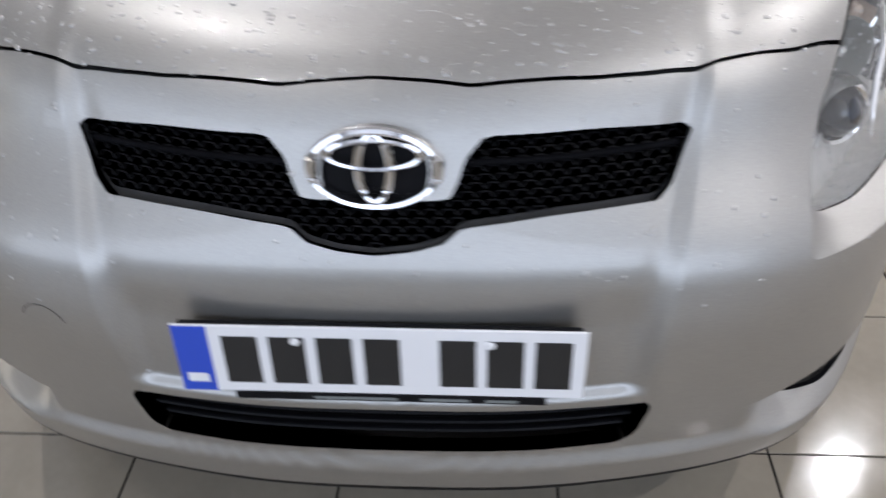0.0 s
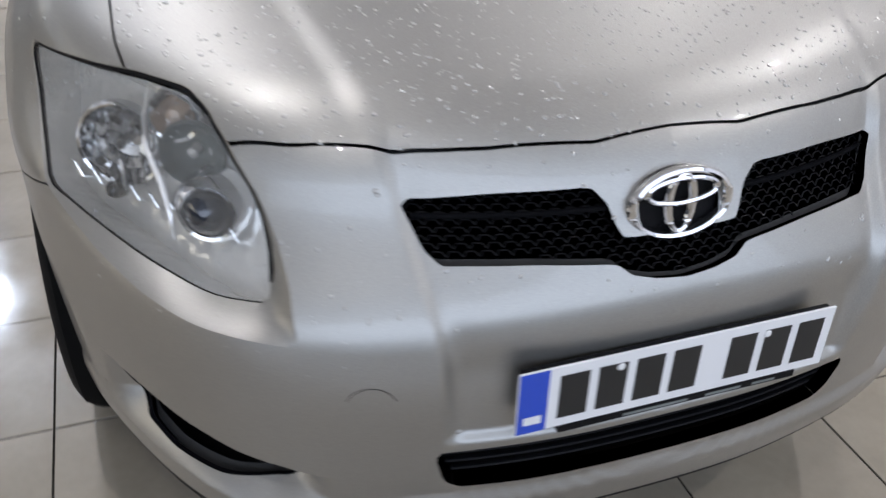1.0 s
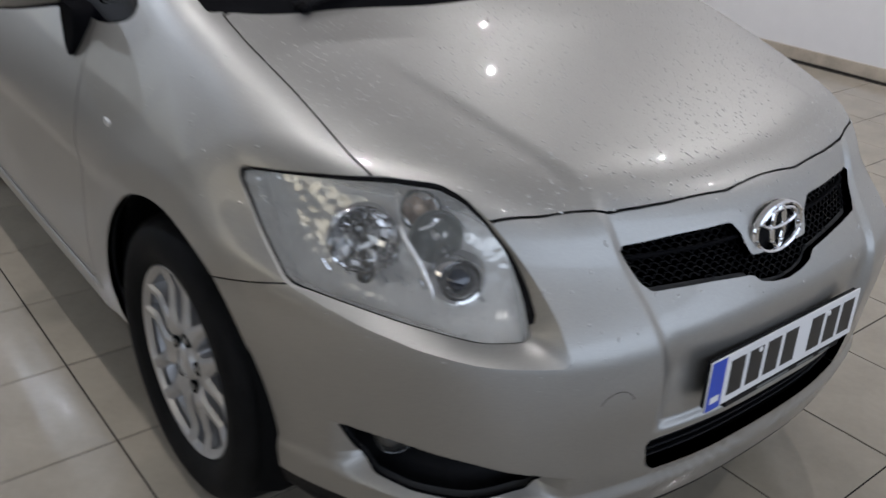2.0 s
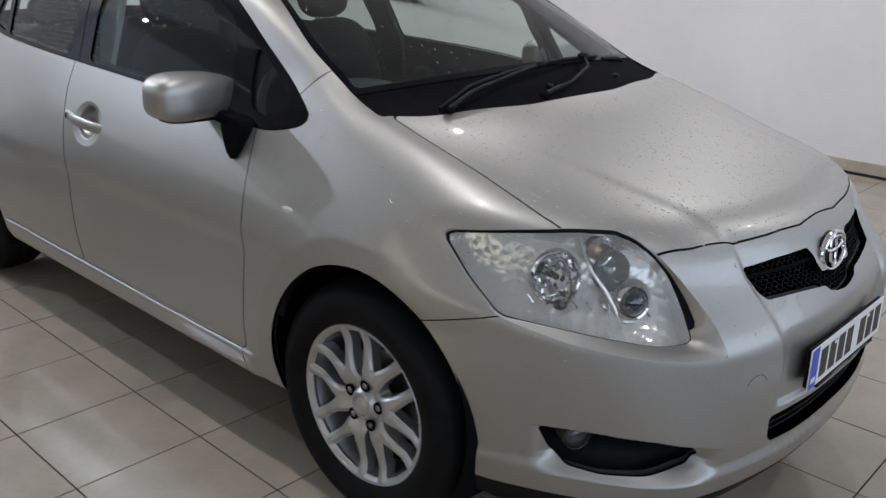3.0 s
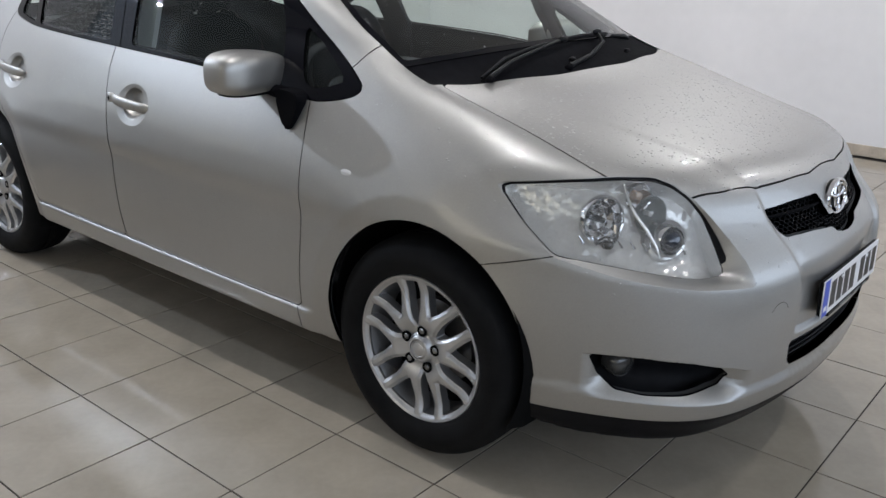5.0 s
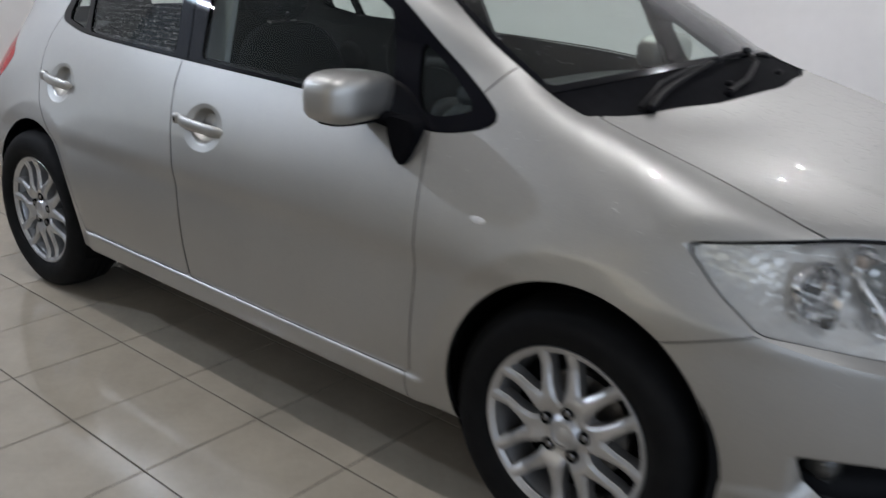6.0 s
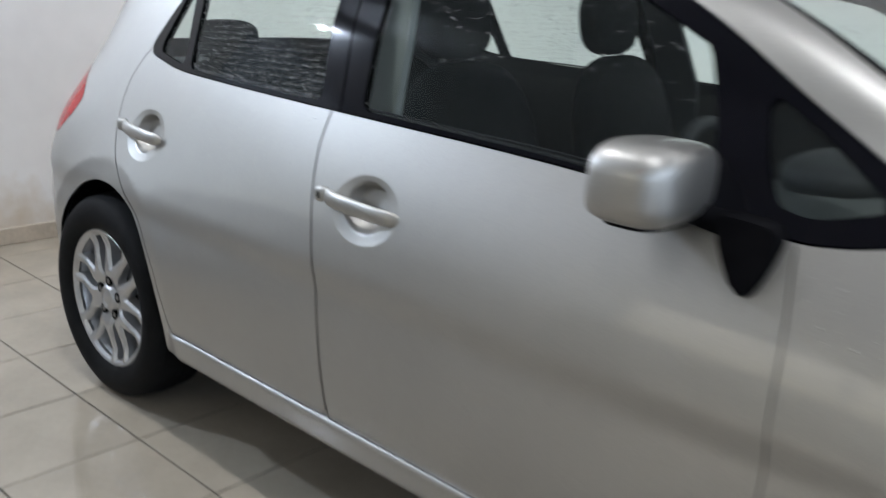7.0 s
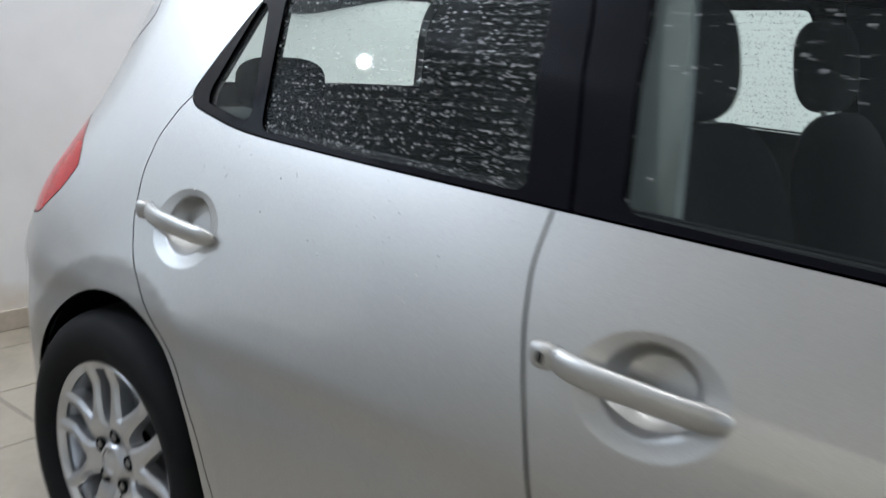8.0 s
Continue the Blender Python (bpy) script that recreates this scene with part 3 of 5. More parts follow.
# the bonnet: from the shut line over the grille back to the scuttle, out to the wings
HOOD_AREA = rounded([(0.784, -0.2), (0.784, 0.0), (0.785, 0.06), (0.787, 0.110), (0.777, 0.18), (0.766, 0.250), (0.752, 0.310), (0.731, 0.385), (0.720, 0.41), (0.692, 0.487), (0.645, 0.564), (0.556, 0.624), (0.501, 0.662), (0.41, 0.675), (0.23, 0.671), (0.04, 0.673), (-0.091, 0.666), (-0.050, 0.562), (-0.022, 0.41), (0.014, 0.22), (0.019, 0.09), (0.02, 0.0), (0.02, -0.2)], 1, 0.1)


def hood(x, w, z, no):
    return np.minimum(inside(x, w, HOOD_AREA), z - 0.80)


SCREEN_EDGE = spline([1.04, 1.095, 1.127, 1.167, 1.206, 1.26, 1.318, 1.45], [0.688, 0.684, 0.676, 0.668, 0.660, 0.638, 0.606, 0.525])


COWL_X = spline([0, 0.09, 0.22, 0.41, 0.562, 0.666, 0.74], [0.02, 0.019, 0.014, -0.022, -0.05, -0.091, -0.13])


def screen(x, w, z, no):
    """The windscreen with the black scuttle below it."""
    return np.minimum(np.minimum(SCREEN_EDGE(z) - w, COWL_X(w) - x), np.minimum(np.minimum(no[:, 0] - 0.16, z - 1.0), 1.462 - 0.03 * (w / 0.5) ** 2 - z))


def scuttle(x, w, z, no):
    return 1.150 - 0.026 * (w / 0.6) ** 2 - z


def back_window(x, w, z, no):
    return np.minimum(np.minimum(0.56 - 0.35 * (z - 1.12) - w, -2.85 - x), np.minimum(z - 1.10, 1.385 - z))


def tailgate(x, w, z, no):
    return np.minimum(np.minimum(0.60 - w, -2.80 - x), np.minimum(z - 0.62, 1.42 - z))


LAMP = rounded([(-0.575, 0.874), (-0.349, 0.896), (-0.173, 0.908), (-0.037, 0.909), (0.024, 0.896), (0.08, 0.869), (0.138, 0.825), (0.190, 0.770), (0.226, 0.712), (0.082, 0.700), (-0.10, 0.704), (-0.285, 0.715), (-0.39, 0.722), (-0.49, 0.79)], 1, 0.12)
LAMP_OUT = rounded([(-0.585, 0.878), (-0.349, 0.9), (-0.173, 0.912), (-0.038, 0.913), (0.027, 0.9), (0.089, 0.873), (0.158, 0.826), (0.217, 0.779), (0.274, 0.730), (0.318, 0.668), (0.21, 0.668), (0.09, 0.667), (-0.05, 0.672), (-0.20, 0.686), (-0.33, 0.706), (-0.40, 0.718), (-0.50, 0.79)], 1, 0.06)
headlamp_lens, headlamp_frame = in_sz(LAMP), in_sz(LAMP_OUT)


def lamp_depth(x, w, z):
    """How deep the headlamp sits behind the nose and the bumper's shelf."""
    s = x - w
    return 0.004 + 0.042 * step(-0.40, 0.20, s) * step(0.88, 0.69, z)


GRILLE = rounded([(0.368, 0.821), (0.25, 0.829), (0.125, 0.830), (0.104, 0.808), (0.094, 0.781), (0.085, 0.766), (-0.09, 0.766), (-0.09, 0.709), (0.0, 0.711), (0.045, 0.715), (0.080, 0.723), (0.10, 0.738), (0.204, 0.747), (0.300, 0.750), (0.328, 0.750), (0.345, 0.765)], 1, 0.1)


def grille(x, w, z, no):
    badge = 0.050 * (1 - np.hypot(w / 0.062, (z - 0.794) / 0.048))
    return np.minimum(np.maximum(inside(w, z, GRILLE), badge), x - 0.5)


lower_grille = in_wz(rounded([(-0.3, 0.482), (0.337, 0.476), (0.346, 0.462), (0.332, 0.410), (0.305, 0.389), (-0.3, 0.389)], 1, 0.15))
FOG = rounded([(-0.250, 0.4640), (-0.08, 0.4670), (0.107, 0.4590), (0.222, 0.438), (0.272, 0.406), (0.235, 0.382), (0.10, 0.369), (-0.05, 0.366), (-0.15, 0.373), (-0.205, 0.404)], 1, 0.12)
FOG_OUT = rounded([(-0.256, 0.4660), (-0.08, 0.4688), (0.107, 0.4608), (0.226, 0.440), (0.278, 0.406), (0.238, 0.379), (0.10, 0.365), (-0.05, 0.362), (-0.155, 0.369), (-0.211, 0.403)], 1, 0.08)
fog, fog_frame = in_sz(FOG), in_sz(FOG_OUT)


def bumper(x, w, z, no):
    line = 0.668 + 0.29 * (x - 0.234)
    return np.minimum(np.maximum(line - z, x - 0.50), x - 0.05)


def chin(x, w, z, no):
    return 0.292 + 0.01 * step(0.6, 0.85, x) - z


tail_light = in_xz(rounded([(-2.935, 1.03), (-2.885, 0.97), (-2.868, 0.935), (-2.90, 0.88), (-2.975, 0.808), (-3.4, 0.80), (-3.4, 1.06), (-3.1, 1.06)], 1, 0.1), 0.45)


# ---------------------------------------------------------------- the room
TILE_X, TILE_Y, TILE_STEP = -0.250, -0.944, 0.402


def tile_data():
    bm = bmesh.new()
    h = TILE_STEP / 2 - 0.0024
    box(bm, -h, h, -h, h, -0.009, 0.0, 0.0005, 1)
    me = bpy.data.meshes.new("tile")
    bm.to_mesh(me)
    bm.free()
    me.materials.append(TILE)
    return me


def build_floor():
    x0, x1, y0, y1 = ROOM
    bm = bmesh.new()
    box(bm, x0 - 0.3, x1 + 0.3, y0 - 0.3, y1 + 0.3, -0.2, -0.003)
    fl = part("floor", bm, GROUT, None, smooth=0)
    tagged(fl, "glossy cream ceramic tiled showroom floor", "floor", kind="structure")
    me = tile_data()
    rng = random.Random(4)
    far_v, far_f = [], []
    for i in range(-12, 18):
        for j in range(-15, 16):
            cx, cy = TILE_X + (i + 0.5) * TILE_STEP, TILE_Y + (j + 0.5) * TILE_STEP
            if not (x0 - 0.1 < cx < x1 + 0.1 and y0 - 0.1 < cy < y1 + 0.1):
                continue
            near = -4.3 < cx < 1.75 and -2.35 < cy < 1.7 and not (-2.3 < cx < 0.1 and -0.45 < cy < 0.5)
            dz, ax, ay = rng.uniform(-0.0004, 0.0004), rng.uniform(-0.0012, 0.0012), rng.uniform(-0.0012, 0.0012)
            m = Matrix.LocRotScale((cx, cy, dz), Euler((ax, ay, rng.choice((0, 1.5708, 3.1416)))), None)
            if near:
                ob = new("tile", me)
                ob.parent = fl
                ob.matrix_basis = m
            else:
                n = len(far_v)
                far_v += [m @ v.co for v in me.vertices]
                far_f += [tuple(n + k for k in p.vertices) for p in me.polygons]
    rest = link_mesh("tile_field", far_v, far_f, TILE, fl, smooth=False)
    tagged(rest, kind="stuff")
    return fl


def build_room():
    x0, x1, y0, y1 = ROOM
    build_floor()
    for name, a in (("wall_north", (x0 - 0.2, x1 + 0.2, y1, y1 + 0.2)), ("wall_south", (x0 - 0.2, x1 + 0.2, y0 - 0.2, y0)),
                    ("wall_west", (x0 - 0.2, x0, y0, y1)), ("wall_east", (x1, x1 + 0.2, y0, y1))):
        bm = bmesh.new()
        if name == "wall_east":
            box(bm, *a[:2], y0, WINDOW_Y[0], -0.003, CEILING)
            box(bm, *a[:2], WINDOW_Y[1], y1, -0.003, CEILING)
            box(bm, *a[:2], *WINDOW_Y, -0.003, EAST_SILL)
            box(bm, *a[:2], *WINDOW_Y, WINDOW_TOP, CEILING)
        elif name == "wall_south":
            box(bm, a[0], WINDOW_X[0], *a[2:], -0.003, CEILING)
            box(bm, WINDOW_X[1], a[1], *a[2:], -0.003, CEILING)
            box(bm, *WINDOW_X, *a[2:], -0.003, SOUTH_SILL)
            box(bm, *WINDOW_X, *a[2:], WINDOW_TOP, CEILING)
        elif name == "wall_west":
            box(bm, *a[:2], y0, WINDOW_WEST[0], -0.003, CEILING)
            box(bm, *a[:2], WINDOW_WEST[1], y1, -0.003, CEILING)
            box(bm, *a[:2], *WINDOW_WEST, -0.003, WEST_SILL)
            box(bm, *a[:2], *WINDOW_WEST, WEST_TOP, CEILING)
        else:
            box(bm, *a, -0.003, CEILING)
        mat = {"wall_west": STAINED, "wall_south": EAST, "wall_east": EAST}.get(name, WALL)
        tagged(part(name, bm, mat, None, smooth=0), "plain white painted showroom wall, scuffed near the floor" if mat is not EAST else "unseen grey wall below the glazing, kept dark to dim the car's reflections", "wall", kind="structure")
    bm = bmesh.new()
    box(bm, x0 - 0.2, x1 + 0.2, y0 - 0.2, y1 + 0.2, CEILING, CEILING + 0.2)
    tagged(part("ceiling", bm, CEIL, None, smooth=0), "plain white showroom ceiling", "ceiling", kind="structure")
    # unseen dark panel, added so the doors reflect a dark lower band
    bm = bmesh.new()
    box(bm, x0, x0 + 0.014, y0, -1.6, 0.0, WEST_SILL - 0.02, 0.003, 1)
    tagged(part("reflection_panel", bm, DARK_PANEL_PAINT, None), "unseen dark grey panel added to darken the doors' reflections", "wall", kind="structure")
    shop_window("window_1", (x1 + 0.1, 0, EAST_SILL), 0, WINDOW_Y, WINDOW_TOP, EAST_WATTS)
    # the south and west fronts are unseen, added for bright reflections in the doors
    shop_window("added_south_window", (0, y0 - 0.1, SOUTH_SILL), -90, WINDOW_X, WINDOW_TOP, SOUTH_WATTS)
    shop_window("added_west_window", (x0 - 0.1, 0, WEST_SILL), 180, (-WINDOW_WEST[1], -WINDOW_WEST[0]), WEST_TOP, WEST_WATTS)
    bm = bmesh.new()
    box(bm, -400, 400, -400, 400, -0.6, -0.21)
    tagged(part("ground", bm, PAVING, None, smooth=0), "grey paving outside the shop windows", "ground", kind="structure")
    for a in ((x0, x0 + 0.014, -1.6, y1), (x0 + 0.014, x1, y1 - 0.014, y1)):
        bm = bmesh.new()
        box(bm, *a, 0.0, 0.085, 0.003, 1)
        tagged(part("baseboard", bm, SKIRT, None), "worn cream stone skirting along the wall", "skirting", kind="structure")


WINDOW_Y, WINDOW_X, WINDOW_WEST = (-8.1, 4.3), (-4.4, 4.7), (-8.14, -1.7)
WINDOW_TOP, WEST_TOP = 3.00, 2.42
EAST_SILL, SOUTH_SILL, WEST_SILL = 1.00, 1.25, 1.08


def shop_window(name, at, turn, span, top, watts):
    """A glazed front of the showroom, out of view, with an area lamp as the sky's light."""
    low, high = span
    tall, n = top - at[2], 4
    win = thing(name, at, "large unseen glazed shop front in grey metal frames", "window", kind="structure")
    win.rotation_euler = (0, 0, radians(turn))
    for k in range(n + 1):
        y = low + (high - low) * k / n
        bm = bmesh.new()
        box(bm, -0.03, 0.03, y - 0.03, y + 0.03, 0.0, tall, 0.004, 1)
        part("mullion", bm, FRAME_METAL, win)
        if k < n:
            bm = bmesh.new()
            box(bm, -0.004, 0.004, y + 0.031, low + (high - low) * (k + 1) / n - 0.031, 0.0, tall)
            part("pane", bm, SHOP_GLASS, win, smooth=0).visible_shadow = False
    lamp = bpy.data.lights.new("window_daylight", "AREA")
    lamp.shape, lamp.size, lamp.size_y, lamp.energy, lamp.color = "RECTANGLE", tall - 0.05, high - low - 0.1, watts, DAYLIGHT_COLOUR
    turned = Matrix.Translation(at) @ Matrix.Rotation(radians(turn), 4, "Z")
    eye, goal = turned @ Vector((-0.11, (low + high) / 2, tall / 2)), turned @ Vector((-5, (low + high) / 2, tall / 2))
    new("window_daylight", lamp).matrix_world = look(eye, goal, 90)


def ceiling_lamps():
    first = None
    for y in LAMP_ROWS:
        for x in LAMP_COLUMNS:
            at = (x, y, CEILING)
            if first is None:
                first = thing("downlight", at, "round recessed white ceiling downlight, switched on", "light", "ceiling downlights")
                bm = bmesh.new()
                lathe(bm, [(0.024, 0.012), (0.034, 0.0), (0.065, 0.0), (0.07, 0.006), (0.024, 0.012)], 32)
                ring = part("trim_ring", bm, WALL, first)
                ring.rotation_euler = (radians(90), 0, 0)
                bm = bmesh.new()
                bmesh.ops.create_circle(bm, cap_ends=True, segments=28, radius=0.024)
                part("bulb", bm, GLOW, first).location = (0, 0, -0.004)
            else:
                copy_thing(first, Matrix.Translation(at))
            lamp = bpy.data.lights.new("downlight_beam", "AREA")
            lamp.shape, lamp.size, lamp.energy = "DISK", 0.032, LAMP_WATTS * (1.45 if y > 0 else 0.4 if x > 1 else 1.0)
            lamp.color = LAMP_COLOUR
            new("downlight_beam", lamp).location = (at[0], at[1], at[2] - 0.02)


def wall_floodlight():
    """A round white lamp on the west wall, out of sight but mirrored in the rear door."""
    at = (ROOM[0] + 0.10, -2.0, 2.60)
    ob = thing("wall_lamp", at, "round white wall lamp, switched on", "light")
    bm = bmesh.new()
    lathe(bm, [(0.0, 0.095), (0.05, 0.095), (0.065, 0.07), (0.07, 0.0), (0.065, -0.02), (0.039, -0.02), (0.039, 0.0)], 36)
    part("housing", bm, WALL, ob).rotation_euler = (0, 0, radians(90))
    bm = bmesh.new()
    bmesh.ops.create_circle(bm, cap_ends=True, segments=32, radius=0.038)
    glow = part("bulb", bm, GLOW, ob)
    glow.rotation_euler, glow.location = (0, radians(90), 0), (0.002, 0, 0)
    lamp = bpy.data.lights.new("wall_lamp_beam", "AREA")
    lamp.shape, lamp.size, lamp.energy, lamp.color = "DISK", 0.07, WALL_LAMP_WATTS, DAYLIGHT_COLOUR
    new("wall_lamp_beam", lamp).matrix_world = look((at[0] + 0.025, at[1], at[2]), (at[0] + 3, at[1] + 1.4, 1.2), 0)


# ---------------------------------------------------------------- shapes for the car
def egg(bm, at, radii, power=2.0, nu=28, nv=16, turn=None):
    """A rounded block: a sphere squared off by its power."""
    def sgn(v, p):
        return math.copysign(abs(v) ** p, v)
    e = 2.0 / power
    rows = []
    for j in range(nv + 1):
        b = -math.pi / 2 + math.pi * j / nv
        row = []
        for i in range(nu):
            a = 2 * math.pi * i / nu
            v = Vector((radii[0] * sgn(math.cos(b), e) * sgn(math.cos(a), e), radii[1] * sgn(math.cos(b), e) * sgn(math.sin(a), e), radii[2] * sgn(math.sin(b), e)))
            row.append(v if turn is None else turn @ v)
        rows.append(row)
    made = [[bm.verts.new(Vector(at) + v) for v in row] for row in rows[1:-1]]
    lo, hi = bm.verts.new(Vector(at) + rows[0][0]), bm.verts.new(Vector(at) + rows[-1][0])
    for j in range(len(made) - 1):
        for i in range(nu):
            k = (i + 1) % nu
            bm.faces.new((made[j][i], made[j][k], made[j + 1][k], made[j + 1][i]))
    for i in range(nu):
        k = (i + 1) % nu
        bm.faces.new((lo, made[0][k], made[0][i]))
        bm.faces.new((hi, made[-1][i], made[-1][k]))
    return bm


def bowl(bm, profile, n, at, toward):
    """A turned shape whose axis points along toward."""
    m = Vector(toward).to_track_quat("Y", "Z").to_matrix().to_4x4()
    other = bmesh.new()
    lathe(other, profile, n)
    other.transform(Matrix.Translation(at) @ m)
    me = bpy.data.meshes.new("turned")
    other.to_mesh(me)
    other.free()
    bm.from_mesh(me)
    bpy.data.meshes.remove(me)
    return bm


def prism(bm, outline, depth, m):
    """A flat outline of (u, v) given thickness along its third axis and set by a matrix."""
    lo = [bm.verts.new(m @ Vector((u, v, 0))) for u, v in outline]
    hi = [bm.verts.new(m @ Vector((u, v, depth))) for u, v in outline]
    n = len(outline)
    bm.faces.new(lo[::-1])
    bm.faces.new(hi)
    for i in range(n):
        bm.faces.new((lo[i], lo[(i + 1) % n], hi[(i + 1) % n], hi[i]))
    return bm


def wheel_face():
    """The alloy's face: a dished disc with six long slots between spokes that fork into six rim windows, edges folded back."""
    nr, na = 60, 400
    r = np.linspace(0.0295, 0.2165, nr)
    a = np.linspace(0, 2 * np.pi, na, endpoint=False)
    rr, aa = np.meshgrid(r, a, indexing="ij")

    def height(q):
        return 0.012 * step(0.2, 0.06, q) - 0.016 * step(0.10, 0.05, q) * step(0.034, 0.05, q) + 0.010 * step(0.17, 0.215, q)

    co = np.stack([rr * np.cos(aa), -height(rr), rr * np.sin(aa)], -1).reshape(-1, 3)
    d = (height(rr + 1e-4) - height(rr - 1e-4)) / 2e-4
    no = np.stack([-d * np.cos(aa), -np.ones_like(d), -d * np.sin(aa)], -1).reshape(-1, 3)
    no /= np.linalg.norm(no, axis=1, keepdims=True)
    faces = [(i * na + j, i * na + (j + 1) % na, (i + 1) * na + (j + 1) % na, (i + 1) * na + j) for i in range(nr - 1) for j in range(na)]
    p = Patch(co, no, faces)
    for offset, table, r0 in ((0, ([0.074, 0.09, 0.12, 0.15, 0.207], [0.002, 0.010, 0.0185, 0.0225, 0.0225]), 0.074),
                              (30, ([0.116, 0.14, 0.17, 0.207], [0.001, 0.018, 0.035, 0.052]), 0.116)):
        q = np.hypot(p.co[:, 0], p.co[:, 2])
        f = np.degrees(np.arctan2(p.co[:, 2], p.co[:, 0])) - 90 - offset
        f = np.radians((f + 30) % 60 - 30)
        half = np.interp(q, *table)
        edge = np.minimum(half - np.abs(f) * q, np.minimum(q - r0, 0.206 - q))
        k = 0.008 * step(0.012, 0.0, -edge)
        p.co = p.co + np.stack([0 * k, k, 0 * k], 1)
        p = clip(p, -edge)
    return p


def build_wheel(car):
    """One road wheel, its face towards -y."""
    face = wheel_face()
    back = face.co - 0.030 * face.no
    n = len(face.co)
    faces = [f[::-1] for f in face.faces] + [(a, b, n + b, n + a) for a, b in rim_edges(face)]
    wheel = link_mesh("wheel", np.concatenate([face.co, back]), faces, ALLOY, car, "silver alloy wheel with six forked spokes")
    wheel.data.set_sharp_from_angle(angle=radians(38))
    bm = bmesh.new()
    lathe(bm, [(0.2165, -0.010), (0.2235, -0.013), (0.2265, -0.010), (0.2275, -0.002), (0.222, 0.004), (0.214, 0.012), (0.205, 0.06), (0.205, 0.17), (0.222, 0.185), (0.222, 0.19), (0.198, 0.19), (0.198, 0.05), (0.207, 0.012), (0.2165, -0.010)], 96)
    part("rim", bm, ALLOY, wheel, "silver wheel rim")
    bm = bmesh.new()
    lathe(bm, [(0.222, -0.004), (0.230, -0.016), (0.245, -0.026), (0.270, -0.033), (0.292, -0.031), (0.312, -0.020), (0.324, -0.006), (0.331, 0.010), (0.3345, 0.030),
               (0.336, 0.055), (0.331, 0.056), (0.331, 0.062), (0.3365, 0.063), (0.337, 0.084), (0.331, 0.085), (0.331, 0.091), (0.337, 0.092), (0.336, 0.116), (0.331, 0.117), (0.331, 0.123), (0.3345, 0.124), (0.331, 0.160), (0.312, 0.190), (0.27, 0.202), (0.23, 0.19), (0.222, 0.18)], 120)
    part("tyre", bm, RUBBER, wheel, "black rubber tyre")
    bm = bmesh.new()
    lathe(bm, [(0.0, -0.0115), (0.018, -0.0115), (0.0205, -0.0095), (0.023, -0.0115), (0.027, -0.0105), (0.0295, -0.006), (0.0295, 0.02)], 40)
    part("hub_cap", bm, ALLOY, wheel, "silver centre cap")
    for k in range(5):
        a = math.radians(1 + 72 * k)
        bm = bmesh.new()
        lathe(bm, [(0.0, 0.006), (0.006, 0.006), (0.0095, 0.009), (0.0095, 0.03)], 6)
        bmesh.ops.translate(bm, verts=bm.verts, vec=(0.058 * math.cos(a), -0.012, 0.058 * math.sin(a)))
        part("wheel_nut", bm, STEEL, wheel, "steel wheel nut")
        # a dark ring stands in for the shaded hole round each nut
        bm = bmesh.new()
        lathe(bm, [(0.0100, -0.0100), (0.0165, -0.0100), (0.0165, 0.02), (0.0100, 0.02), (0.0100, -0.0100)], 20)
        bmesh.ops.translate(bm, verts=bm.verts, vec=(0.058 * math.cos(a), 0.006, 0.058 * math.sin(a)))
        part("nut_shade_ring", bm, DARK, wheel, "dark ring for the shade round a wheel nut")
    bm = bmesh.new()
    lathe(bm, [(0.05, 0.072), (0.085, 0.070), (0.135, 0.070), (0.135, 0.092), (0.05, 0.092)], 64)
    part("brake_disc", bm, STEEL, wheel, "worn steel brake disc")
    # a near-black disc fills the rim as the shade behind the spokes
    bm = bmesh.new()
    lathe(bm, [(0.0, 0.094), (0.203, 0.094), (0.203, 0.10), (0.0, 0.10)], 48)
    part("rim_shade_disc", bm, DARK, wheel)
    return wheel


def ellipse_ring(bm, at, ra, rb, thick, right, up, n=40, flat=0.7):
    pts = [Vector(at) + ra * math.cos(2 * math.pi * k / n) * Vector(right) + rb * math.sin(2 * math.pi * k / n) * Vector(up) for k in range(n)]
    return tube(bm, pts, thick, 8, True, flat)


def build_badge(car):
    at, right, up = Vector((0.841, 0.0, 0.800)), Vector((0, 1, 0)), Vector((-0.125, 0, 0.992))
    bm = bmesh.new()
    ellipse_ring(bm, at, 0.073, 0.047, 0.0078, right, up, 56)
    ellipse_ring(bm, at + 0.018 * up, 0.053, 0.0175, 0.0060, right, up, 44)
    ellipse_ring(bm, at + 0.001 * up, 0.0185, 0.041, 0.0062, right, up, 44)
    part("badge", bm, CHROME, car, "oval chrome badge of interlaced rings")
    bm = bmesh.new()
    m = Matrix.Translation(at - 0.006 * Vector((0.99, 0, 0.125))) @ Vector((0.992, 0, 0.125)).to_track_quat("Y", "Z").to_matrix().to_4x4()
    lathe(bm, [(0.0, -0.004), (1.0, -0.004), (1.0, -0.013), (0.0, -0.013)], 48)
    bm.transform(m @ Matrix.Diagonal((0.073, 1, 0.047, 1)))
    part("badge_back", bm, BLACK, car, "black badge backing")
    bm = bmesh.new()
    ring = [(0.92, -0.012), (0.96, -0.007), (1.00, -0.005), (1.05, -0.008), (1.085, -0.014), (1.085, -0.019), (0.92, -0.019)]
    lathe(bm, ring, 64)
    bm.transform(m @ Matrix.Diagonal((0.070, 1, 0.044, 1)))
    part("badge_surround", bm, PAINT, car, "silver painted ring round the badge")


